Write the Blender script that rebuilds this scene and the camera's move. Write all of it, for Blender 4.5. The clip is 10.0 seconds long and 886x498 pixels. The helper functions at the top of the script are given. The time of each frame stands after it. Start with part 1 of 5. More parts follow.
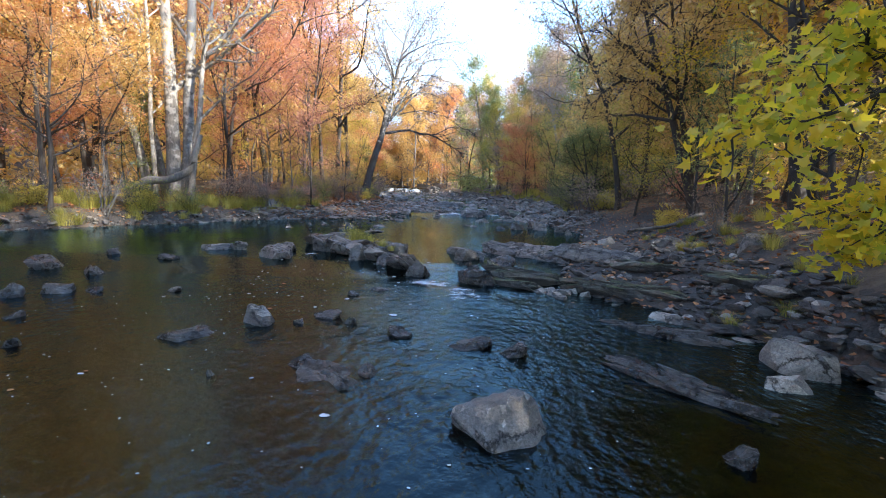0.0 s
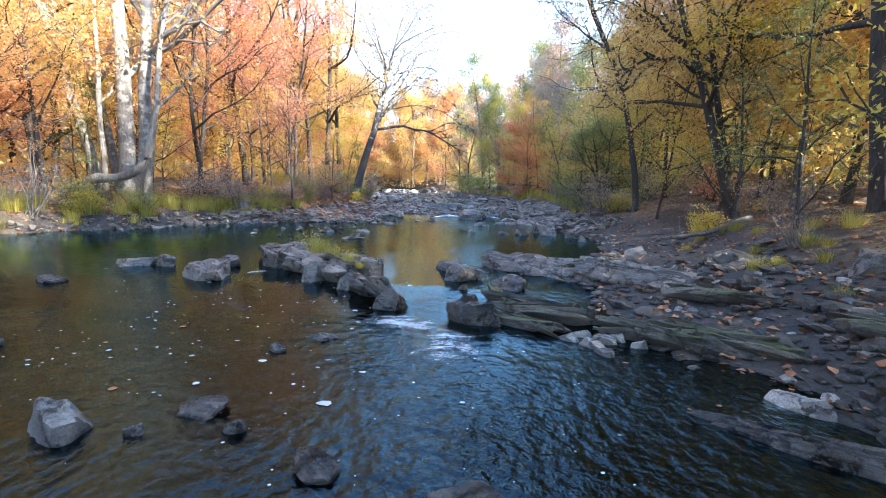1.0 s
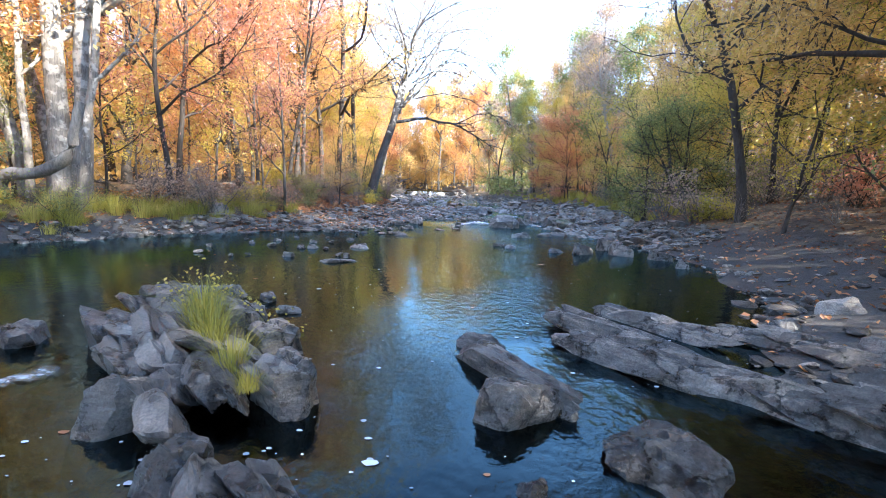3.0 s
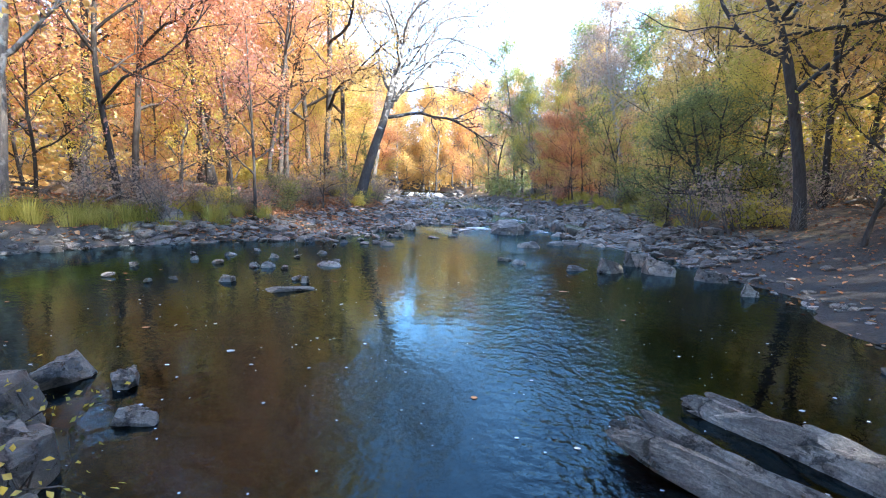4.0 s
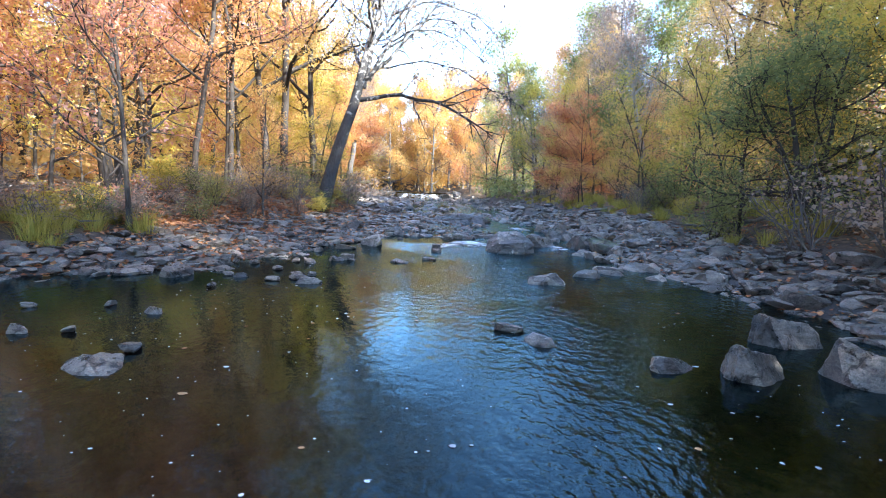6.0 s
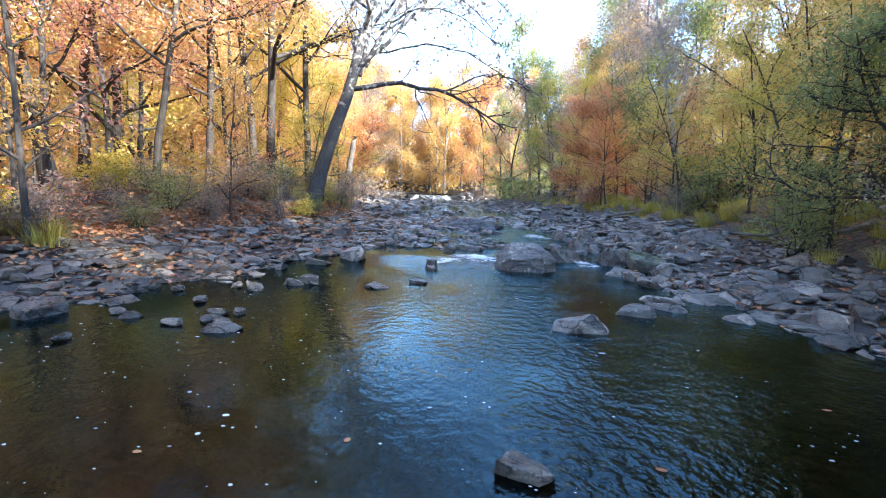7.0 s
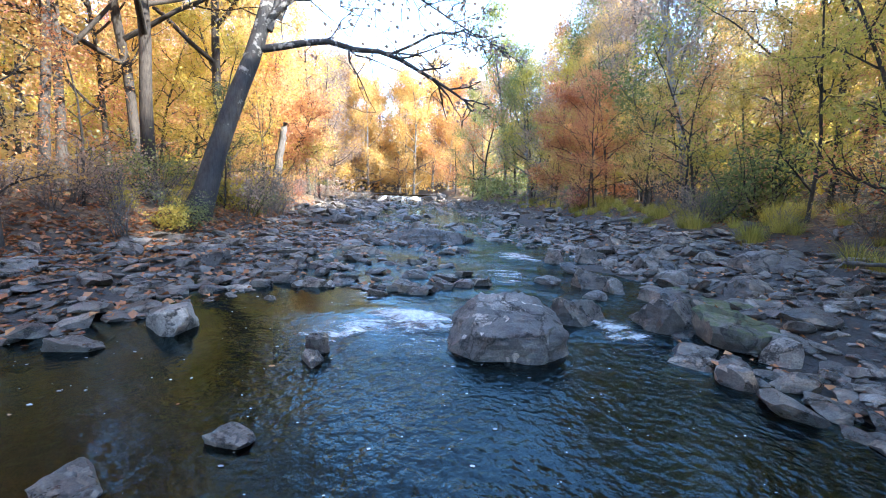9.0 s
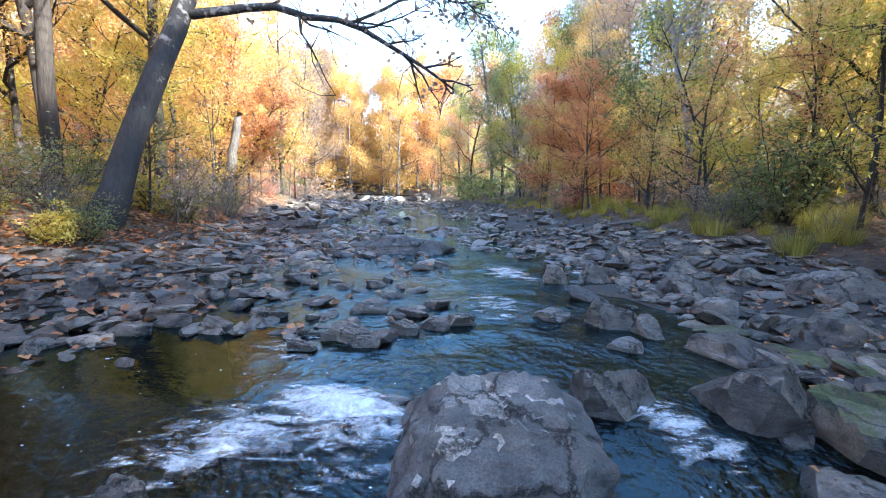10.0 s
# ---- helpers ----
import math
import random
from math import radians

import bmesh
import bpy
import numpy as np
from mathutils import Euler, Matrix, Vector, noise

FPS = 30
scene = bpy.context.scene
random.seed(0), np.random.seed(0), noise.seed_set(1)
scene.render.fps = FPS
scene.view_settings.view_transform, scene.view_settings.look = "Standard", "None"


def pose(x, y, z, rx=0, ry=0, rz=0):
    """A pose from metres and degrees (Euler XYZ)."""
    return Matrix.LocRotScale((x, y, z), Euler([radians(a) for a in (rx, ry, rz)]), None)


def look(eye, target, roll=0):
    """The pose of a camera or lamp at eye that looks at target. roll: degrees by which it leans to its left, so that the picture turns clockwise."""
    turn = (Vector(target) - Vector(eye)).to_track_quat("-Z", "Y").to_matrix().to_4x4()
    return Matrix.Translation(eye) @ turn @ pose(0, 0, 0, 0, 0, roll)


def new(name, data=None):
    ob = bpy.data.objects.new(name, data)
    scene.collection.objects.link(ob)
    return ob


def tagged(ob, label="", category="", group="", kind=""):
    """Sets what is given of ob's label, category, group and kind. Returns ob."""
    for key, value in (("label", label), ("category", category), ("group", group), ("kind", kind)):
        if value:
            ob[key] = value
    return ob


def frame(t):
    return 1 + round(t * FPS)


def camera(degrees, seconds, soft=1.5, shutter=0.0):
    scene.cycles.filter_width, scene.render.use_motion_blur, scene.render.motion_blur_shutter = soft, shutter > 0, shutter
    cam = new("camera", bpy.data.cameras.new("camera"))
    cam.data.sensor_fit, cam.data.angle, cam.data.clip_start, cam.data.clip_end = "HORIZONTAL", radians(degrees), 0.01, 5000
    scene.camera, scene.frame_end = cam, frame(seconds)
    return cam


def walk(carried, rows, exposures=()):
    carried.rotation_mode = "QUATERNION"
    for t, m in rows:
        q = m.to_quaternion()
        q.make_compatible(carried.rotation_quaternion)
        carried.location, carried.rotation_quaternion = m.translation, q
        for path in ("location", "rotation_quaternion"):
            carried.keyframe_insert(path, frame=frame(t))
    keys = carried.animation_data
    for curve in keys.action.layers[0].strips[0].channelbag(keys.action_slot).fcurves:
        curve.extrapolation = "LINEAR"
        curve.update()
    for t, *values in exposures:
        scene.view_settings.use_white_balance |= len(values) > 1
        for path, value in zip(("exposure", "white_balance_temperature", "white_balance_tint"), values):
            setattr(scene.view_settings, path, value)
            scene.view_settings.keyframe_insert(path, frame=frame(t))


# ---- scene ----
cam = camera(93.1, 10.0, soft=1.0)
METRES, EYE, TILT, LEAN, TURN = 24.194, 1.5, 0.0, 0.0, 0.0
ROWS = [
    (0.0, 0.0, 0.0, 0.0, 0.24, -7.67, -1.76),
    (0.5, 0.0041, 0.0489, -0.0007, -0.86, -7.59, -1.67),
    (1.0, 0.009, 0.097, -0.0017, 0.21, -7.53, -1.69),
    (1.5, 0.0114, 0.1432, -0.0026, 2.63, -7.45, -1.81),
    (2.0, 0.0107, 0.1884, -0.0032, 3.77, -7.4, -1.81),
    (2.5, 0.0092, 0.2347, -0.0035, 4.01, -7.33, -1.84),
    (4.0, 0.0073, 0.376, -0.0002, 3.81, -7.17, -1.77),
    (4.5, 0.0072, 0.4253, 0.0013, 2.95, -7.12, -1.7),
    (5.0, 0.0083, 0.4786, 0.0018, 2.19, -7.05, -1.69),
    (5.5, 0.0143, 0.5334, 0.0018, 2.54, -7.01, -1.73),
    (7.0, 0.0302, 0.694, 0.0044, 5.65, -6.87, -1.81),
    (7.5, 0.0322, 0.7473, 0.0059, 5.56, -6.85, -1.83),
    (8.0, 0.0365, 0.7994, 0.0079, 4.71, -6.81, -1.75),
    (8.5, 0.0411, 0.8501, 0.0093, 3.19, -6.77, -1.66),
    (9.0, 0.0463, 0.9001, 0.0103, 2.29, -6.73, -1.62),
    (9.5, 0.0515, 0.9485, 0.0119, 1.96, -6.72, -1.63),
    (10.0, 0.0556, 0.9969, 0.0134, 0.52, -6.74, -1.54),
]
walk(cam, [(t, pose(0, 0, EYE, TILT, LEAN, TURN) @ pose(METRES * x, METRES * y, METRES * z, 90 + pitch, roll, yaw)) for t, x, y, z, yaw, pitch, roll in ROWS],
     exposures=[(0.0, 2.62, 6250, 9), (0.6, 3.05, 6250, 9), (1.2, 3.28, 6250, 9), (2.5, 3.42, 6200, 9), (5.0, 3.28, 5950, 8), (10.0, 3.34, 5980, 8)])

# ---- world and sun ----
SUN_AZ, SUN_EL = 114.0, 32.0   # compass degrees from +y clockwise, elevation
world = bpy.data.worlds.new("world")
scene.world = world
world.use_nodes = True
wn = world.node_tree
sky = wn.nodes.new("ShaderNodeTexSky")
sky.sky_type = "NISHITA"
sky.sun_disc = False
sky.sun_elevation, sky.sun_rotation = radians(SUN_EL), radians(SUN_AZ)
sky.air_density, sky.dust_density, sky.ozone_density = 1.0, 0.2, 1.7
sky.altitude = 1200
wn.links.new(sky.outputs[0], wn.nodes["Background"].inputs[0])
wn.nodes["Background"].inputs[1].default_value = 0.172
sun = new("sun", bpy.data.lights.new("sun", "SUN"))
sun.data.energy, sun.data.angle, sun.data.color = 3.2, radians(0.6), (1.0, 0.915, 0.81)
_a, _e = radians(SUN_AZ), radians(SUN_EL)
SUN_WAY = Vector((math.sin(_a) * math.cos(_e), math.cos(_a) * math.cos(_e), math.sin(_e)))
sun.matrix_world = look(SUN_WAY * 50, (0, 0, 0))


# ---- node helpers ----
def material(name):
    m = bpy.data.materials.new(name)
    m.use_nodes = True
    nt = m.node_tree
    nt.nodes.clear()
    out = nt.nodes.new("ShaderNodeOutputMaterial")
    return m, nt, out


def node(nt, kind, **values):
    n = nt.nodes.new(kind)
    for key, v in values.items():
        n.inputs[key.replace("_", " ")].default_value = v
    return n


def noise_tex(nt, coords, scale, detail=6.0, rough=0.6):
    n = node(nt, "ShaderNodeTexNoise", Scale=scale, Detail=detail, Roughness=rough)
    if coords is not None:
        nt.links.new(coords, n.inputs["Vector"])
    return n


def ramp(nt, fac, stops):
    r = nt.nodes.new("ShaderNodeValToRGB")
    els = r.color_ramp.elements
    while len(els) < len(stops):
        els.new(0.5)
    for el, (p, c) in zip(els, stops):
        el.position, el.color = p, (*c, 1) if len(c) == 3 else c
    nt.links.new(fac, r.inputs[0])
    return r


def mixed(nt, fac, a, b, how="MIX"):
    m = nt.nodes.new("ShaderNodeMix")
    m.data_type, m.blend_type = "RGBA", how
    for socket, v in ((m.inputs[0], fac), (m.inputs[6], a), (m.inputs[7], b)):
        if isinstance(v, bpy.types.NodeSocket):
            nt.links.new(v, socket)
        else:
            socket.default_value = v if isinstance(v, float) else (*v, 1)
    return m.outputs[2]


def maths(nt, op, a, b=0.0, clamp=False):
    m = nt.nodes.new("ShaderNodeMath")
    m.operation, m.use_clamp = op, clamp
    for socket, v in zip(m.inputs, (a, b)):
        if isinstance(v, bpy.types.NodeSocket):
            nt.links.new(v, socket)
        else:
            socket.default_value = v
    return m.outputs[0]


def bumped(nt, height, strength, distance):
    b = node(nt, "ShaderNodeBump", Strength=strength, Distance=distance)
    nt.links.new(height, b.inputs["Height"])
    return b.outputs[0]


def world_place(nt):
    return nt.nodes.new("ShaderNodeNewGeometry").outputs["Position"]


# ---- materials ----
def rock_material(name, dark, light, moss=0.0, wet=0.55):
    m, nt, out = material(name)
    pos = world_place(nt)
    info = nt.nodes.new("ShaderNodeObjectInfo")
    isle = nt.nodes.new("ShaderNodeNewGeometry").outputs["Random Per Island"]
    big, fine = noise_tex(nt, pos, 4.5, 10, 0.7), noise_tex(nt, pos, 60, 8, 0.8)
    mp = nt.nodes.new("ShaderNodeMapping")
    mp.inputs["Rotation"].default_value = (0.0, 0.9, 0.75)
    mp.inputs["Scale"].default_value = (1.6, 2.4, 7.0)
    nt.links.new(pos, mp.inputs[0])
    strata = noise_tex(nt, mp.outputs[0], 1.6, 6, 0.65)
    f = maths(nt, "ADD", maths(nt, "MULTIPLY", big.outputs[0], 0.68), maths(nt, "MULTIPLY", strata.outputs[0], 0.32))
    col = ramp(nt, f, [(0.36, tuple(0.6 * a for a in dark)), (0.44, tuple(0.8 * a + 0.2 * b for a, b in zip(dark, light))), (0.53, tuple(0.5 * a + 0.5 * b for a, b in zip(dark, light))), (0.66, light)])
    speck = ramp(nt, fine.outputs[0], [(0.4, (0.62, 0.62, 0.62)), (0.5, (1.0, 0.99, 0.98)), (0.6, (1.4, 1.38, 1.34))])
    c = mixed(nt, 1.0, col.outputs[0], speck.outputs[0], "MULTIPLY")
    own = maths(nt, "FRACT", maths(nt, "ADD", info.outputs["Random"], isle))
    tone = ramp(nt, own, [(0.0, (0.4, 0.4, 0.41)), (0.45, (0.8, 0.8, 0.8)), (0.8, (1.25, 1.24, 1.22)), (1.0, (1.75, 1.68, 1.58))])
    c = mixed(nt, 1.0, c, tone.outputs[0], "MULTIPLY")
    lichen = ramp(nt, noise_tex(nt, pos, 11, 6, 0.75).outputs[0], [(0.52, (0, 0, 0)), (0.72, (1, 1, 1))])
    c = mixed(nt, maths(nt, "MULTIPLY", lichen.outputs[0], 0.35), c, (0.23, 0.23, 0.22))
    if moss > 0:
        sep = nt.nodes.new("ShaderNodeSeparateXYZ")
        nt.links.new(nt.nodes.new("ShaderNodeNewGeometry").outputs["Normal"], sep.inputs[0])
        patch = ramp(nt, noise_tex(nt, pos, 2.6, 7, 0.75).outputs[0], [(0.4, (0, 0, 0)), (0.5, (1, 1, 1))])
        up = maths(nt, "MULTIPLY", sep.outputs[2], patch.outputs[0], True)
        green = ramp(nt, fine.outputs[0], [(0.3, (0.022, 0.036, 0.007)), (0.7, (0.115, 0.14, 0.022))])
        c = mixed(nt, maths(nt, "MULTIPLY", up, moss), c, green.outputs[0])
    crack = node(nt, "ShaderNodeTexVoronoi", Scale=2.2)
    crack.feature = "DISTANCE_TO_EDGE"
    nt.links.new(mixed(nt, 0.3, pos, big.outputs["Color"]), crack.inputs["Vector"])
    edge = ramp(nt, crack.outputs["Distance"], [(0.0, (0.12, 0.12, 0.12)), (0.03, (1, 1, 1))])
    c = mixed(nt, 1.0, c, edge.outputs[0], "MULTIPLY")
    p = node(nt, "ShaderNodeBsdfPrincipled", Roughness=wet)
    nt.links.new(c, p.inputs["Base Color"])
    h = maths(nt, "ADD", strata.outputs[0], maths(nt, "MULTIPLY", fine.outputs[0], 0.3))
    h = maths(nt, "ADD", h, maths(nt, "MULTIPLY", edge.outputs[0], 0.2))
    nt.links.new(bumped(nt, h, 1.0, 0.045), p.inputs["Normal"])
    nt.links.new(ramp(nt, big.outputs[0], [(0.35, (wet - 0.22,) * 3), (0.65, (wet + 0.2,) * 3)]).outputs[0], p.inputs["Roughness"])
    nt.links.new(p.outputs[0], out.inputs[0])
    return m


def leaf_material(name, stops, through_it=0.6, wash=(0.8, 0.86, 1.3)):
    m, nt, out = material(name)
    geo = nt.nodes.new("ShaderNodeNewGeometry")
    info = nt.nodes.new("ShaderNodeObjectInfo")
    clump = noise_tex(nt, geo.outputs["Position"], 0.55, 3, 0.6)
    f = maths(nt, "ADD", maths(nt, "MULTIPLY", geo.outputs["Random Per Island"], 0.42),
              maths(nt, "MULTIPLY", clump.outputs[0], 0.62))
    f = maths(nt, "ADD", f, maths(nt, "MULTIPLY", maths(nt, "SUBTRACT", info.outputs["Random"], 0.5), 0.3))
    col = ramp(nt, f, [(p, tuple(k * v for k, v in zip(wash, c))) for p, c in stops])
    d = node(nt, "ShaderNodeBsdfDiffuse")
    t = node(nt, "ShaderNodeBsdfTranslucent")
    g = node(nt, "ShaderNodeBsdfGlossy", Roughness=0.45)
    nt.links.new(col.outputs[0], d.inputs[0])
    nt.links.new(mixed(nt, 1.0, col.outputs[0], (1.18, 1.1, 0.9), "MULTIPLY"), t.inputs[0])
    a = node(nt, "ShaderNodeMixShader", Fac=through_it)
    nt.links.new(d.outputs[0], a.inputs[1])
    nt.links.new(t.outputs[0], a.inputs[2])
    b = node(nt, "ShaderNodeMixShader", Fac=0.03)
    nt.links.new(a.outputs[0], b.inputs[1])
    nt.links.new(g.outputs[0], b.inputs[2])
    nt.links.new(b.outputs[0], out.inputs[0])
    return m


def bark_material(name, dark, light, patch=None, pale_from=3.0):
    m, nt, out = material(name)
    pos = world_place(nt)
    mp = nt.nodes.new("ShaderNodeMapping")
    mp.inputs["Scale"].default_value = (1, 1, 0.18)
    nt.links.new(pos, mp.inputs[0])
    grain = noise_tex(nt, mp.outputs[0], 22, 7, 0.7)
    big = noise_tex(nt, pos, 2.2, 5, 0.6)
    f = maths(nt, "ADD", maths(nt, "MULTIPLY", grain.outputs[0], 0.65), maths(nt, "MULTIPLY", big.outputs[0], 0.35))
    c = ramp(nt, f, [(0.36, dark), (0.62, light)]).outputs[0]
    if patch:
        sep = nt.nodes.new("ShaderNodeSeparateXYZ")
        nt.links.new(pos, sep.inputs[0])
        hgt = maths(nt, "MULTIPLY", maths(nt, "SUBTRACT", sep.outputs[2], pale_from), 0.04)
        pf = ramp(nt, maths(nt, "ADD", noise_tex(nt, pos, 4.5, 4, 0.55).outputs[0], hgt), [(0.47, (0, 0, 0)), (0.56, (1, 1, 1))])
        c = mixed(nt, pf.outputs[0], c, patch)
    p = node(nt, "ShaderNodeBsdfPrincipled", Roughness=0.85)
    nt.links.new(c, p.inputs["Base Color"])
    nt.links.new(bumped(nt, grain.outputs[0], 0.8, 0.04), p.inputs["Normal"])
    nt.links.new(p.outputs[0], out.inputs[0])
    return m


def ground_material():
    m, nt, out = material("leafy_earth")
    pos = world_place(nt)
    cells = node(nt, "ShaderNodeTexVoronoi", Scale=9.0)
    nt.links.new(pos, cells.inputs["Vector"])
    hue = nt.nodes.new("ShaderNodeSeparateColor")
    nt.links.new(cells.outputs["Color"], hue.inputs[0])
    litter = ramp(nt, hue.outputs[0], [(0.0, (0.04, 0.026, 0.017)), (0.45, (0.14, 0.085, 0.045)), (0.75, (0.22, 0.14, 0.07)), (1.0, (0.3, 0.2, 0.095))])
    earth = ramp(nt, noise_tex(nt, pos, 5, 8, 0.7).outputs[0], [(0.3, (0.022, 0.017, 0.013)), (0.7, (0.08, 0.06, 0.042))])
    cover = ramp(nt, noise_tex(nt, pos, 0.7, 6, 0.65).outputs[0], [(0.38, (0, 0, 0)), (0.6, (1, 1, 1))])
    c = mixed(nt, cover.outputs[0], earth.outputs[0], litter.outputs[0])
    grass = ramp(nt, noise_tex(nt, pos, 0.35, 5, 0.6).outputs[0], [(0.52, (0, 0, 0)), (0.68, (0.6, 0.6, 0.6))])
    c = mixed(nt, grass.outputs[0], c, (0.095, 0.088, 0.034))
    gravel = ramp(nt, noise_tex(nt, pos, 30, 5, 0.75).outputs[0], [(0.32, (0.014, 0.013, 0.012)), (0.7, (0.088, 0.08, 0.072))])
    at = nt.nodes.new("ShaderNodeAttribute")
    at.attribute_name = "stony"
    c = mixed(nt, at.outputs["Fac"], c, gravel.outputs[0])
    silt = ramp(nt, noise_tex(nt, pos, 6, 7, 0.7).outputs[0], [(0.35, (0.03, 0.016, 0.009)), (0.5, (0.13, 0.07, 0.038)), (0.68, (0.24, 0.145, 0.085))])
    under = nt.nodes.new("ShaderNodeAttribute")
    under.attribute_name = "drowned"
    c = mixed(nt, under.outputs["Fac"], c, silt.outputs[0])
    p = node(nt, "ShaderNodeBsdfPrincipled", Roughness=0.9)
    nt.links.new(c, p.inputs["Base Color"])
    h = maths(nt, "ADD", noise_tex(nt, pos, 24, 6, 0.7).outputs[0], maths(nt, "MULTIPLY", cells.outputs["Distance"], 0.6))
    nt.links.new(bumped(nt, h, 0.9, 0.05), p.inputs["Normal"])
    nt.links.new(p.outputs[0], out.inputs[0])
    return m


def water_material():
    m, nt, out = material("stream_water")
    pos = world_place(nt)
    mp = nt.nodes.new("ShaderNodeMapping")
    mp.inputs["Scale"].default_value = (1.0, 0.85, 1.0)
    mp.inputs["Rotation"].default_value = (0, 0, 0.2)
    nt.links.new(pos, mp.inputs[0])
    swell = noise_tex(nt, mp.outputs[0], 1.3, 2, 0.5)
    ripple = noise_tex(nt, mp.outputs[0], 8.0, 3, 0.5)
    fine = noise_tex(nt, mp.outputs[0], 19, 3, 0.5)
    lively = nt.nodes.new("ShaderNodeAttribute")
    lively.attribute_name = "lively"
    patchy = ramp(nt, noise_tex(nt, pos, 0.6, 3, 0.5).outputs[0], [(0.35, (0.35, 0.35, 0.35)), (0.65, (1.3, 1.3, 1.3))])
    amount = maths(nt, "MULTIPLY", lively.outputs["Fac"], patchy.outputs[0])
    r = maths(nt, "MULTIPLY", maths(nt, "ADD", ripple.outputs[0], maths(nt, "MULTIPLY", fine.outputs[0], 0.35)), amount)
    h = maths(nt, "ADD", maths(nt, "MULTIPLY", swell.outputs[0], 0.13), r)
    n = bumped(nt, h, 1.0, 0.06)
    fr = node(nt, "ShaderNodeFresnel", IOR=1.38)
    nt.links.new(n, fr.inputs["Normal"])
    # gloss tinted blue, so the reflected sky looks deeper than it is
    g = node(nt, "ShaderNodeBsdfGlossy", Roughness=0.02, Color=(0.62, 0.91, 1.0, 1))
    nt.links.new(n, g.inputs["Normal"])
    t = node(nt, "ShaderNodeBsdfTransparent", Color=(0.15, 0.08, 0.044, 1))
    mix = nt.nodes.new("ShaderNodeMixShader")
    nt.links.new(fr.outputs[0], mix.inputs[0])
    nt.links.new(t.outputs[0], mix.inputs[1])
    nt.links.new(g.outputs[0], mix.inputs[2])
    nt.links.new(mix.outputs[0], out.inputs[0])
    return m


def foam_material():
    m, nt, out = material("white_water")
    pos = world_place(nt)
    f = ramp(nt, noise_tex(nt, pos, 14, 6, 0.75).outputs[0], [(0.35, (0.45, 0.48, 0.48)), (0.6, (0.78, 0.8, 0.79))])
    p = node(nt, "ShaderNodeBsdfPrincipled", Roughness=0.35)
    nt.links.new(f.outputs[0], p.inputs["Base Color"])
    nt.links.new(bumped(nt, noise_tex(nt, pos, 30, 4, 0.7).outputs[0], 0.4, 0.02), p.inputs["Normal"])
    froth = nt.nodes.new("ShaderNodeAttribute")
    froth.attribute_name = "froth"
    mp = nt.nodes.new("ShaderNodeMapping")
    mp.inputs["Rotation"].default_value = (0, 0, -0.5)
    mp.inputs["Scale"].default_value = (1.0, 2.6, 1.0)
    nt.links.new(pos, mp.inputs[0])
    curl = noise_tex(nt, mp.outputs[0], 2.6, 5, 0.62)
    curl.inputs["Distortion"].default_value = 0.9
    bubbles = noise_tex(nt, pos, 22, 6, 0.75)
    q = maths(nt, "ADD", maths(nt, "MULTIPLY", froth.outputs["Fac"], 1.3), maths(nt, "MULTIPLY", maths(nt, "SUBTRACT", curl.outputs[0], 0.5), 2.6))
    q = maths(nt, "ADD", q, maths(nt, "MULTIPLY", maths(nt, "SUBTRACT", bubbles.outputs[0], 0.5), 1.1))
    a = ramp(nt, q, [(0.12, (0, 0, 0)), (0.45, (0.35, 0.35, 0.35)), (0.95, (0.92, 0.92, 0.92))])
    mix = nt.nodes.new("ShaderNodeMixShader")
    nt.links.new(a.outputs[0], mix.inputs[0])
    nt.links.new(node(nt, "ShaderNodeBsdfTransparent").outputs[0], mix.inputs[1])
    nt.links.new(p.outputs[0], mix.inputs[2])
    nt.links.new(mix.outputs[0], out.inputs[0])
    return m


def plain_foam():
    m, nt, out = material("drifting_foam")
    p = node(nt, "ShaderNodeBsdfPrincipled", Roughness=0.6)
    c = ramp(nt, nt.nodes.new("ShaderNodeNewGeometry").outputs["Random Per Island"], [(0.0, (0.25, 0.25, 0.25)), (1.0, (0.7, 0.7, 0.7))])
    nt.links.new(c.outputs[0], p.inputs["Base Color"])
    nt.links.new(p.outputs[0], out.inputs[0])
    return m


FLECK = plain_foam()
SLATE = rock_material("dark_slate", (0.031, 0.0275, 0.023), (0.245, 0.216, 0.182), wet=0.4)
WET_SLATE = rock_material("wet_slate", (0.014, 0.012, 0.01), (0.1, 0.09, 0.078), wet=0.32)
# brownish bank stone, its colour lowered to stand in for shade
SHADED_BROWN = rock_material("shaded_brown_stone", (0.018, 0.015, 0.012), (0.09, 0.077, 0.063), wet=0.55)
PALE_STONE = rock_material("pale_stone", (0.11, 0.1, 0.088), (0.37, 0.338, 0.295), wet=0.6)
BOULDER_STONE = rock_material("weathered_boulder", (0.11, 0.102, 0.09), (0.42, 0.388, 0.345), wet=0.65)
MOSSY = rock_material("mossy_slate", (0.034, 0.031, 0.026), (0.17, 0.155, 0.132), moss=0.85)
GROUND = ground_material()
WATER = water_material()
FOAM = foam_material()
BARK = bark_material("brown_bark", (0.015, 0.012, 0.010), (0.064, 0.053, 0.043))
GREY_BARK = bark_material("grey_bark", (0.05, 0.045, 0.04), (0.17, 0.155, 0.14))
SYCAMORE = bark_material("sycamore_bark", (0.06, 0.052, 0.044), (0.21, 0.185, 0.155), patch=(0.31, 0.285, 0.245), pale_from=4.5)
# low bark darkened for the shade there; pale sycamore patches only higher up
GREY_SYCAMORE = bark_material("grey_sycamore_bark", (0.017, 0.016, 0.015), (0.056, 0.054, 0.051), patch=(0.27, 0.26, 0.235), pale_from=8.5)
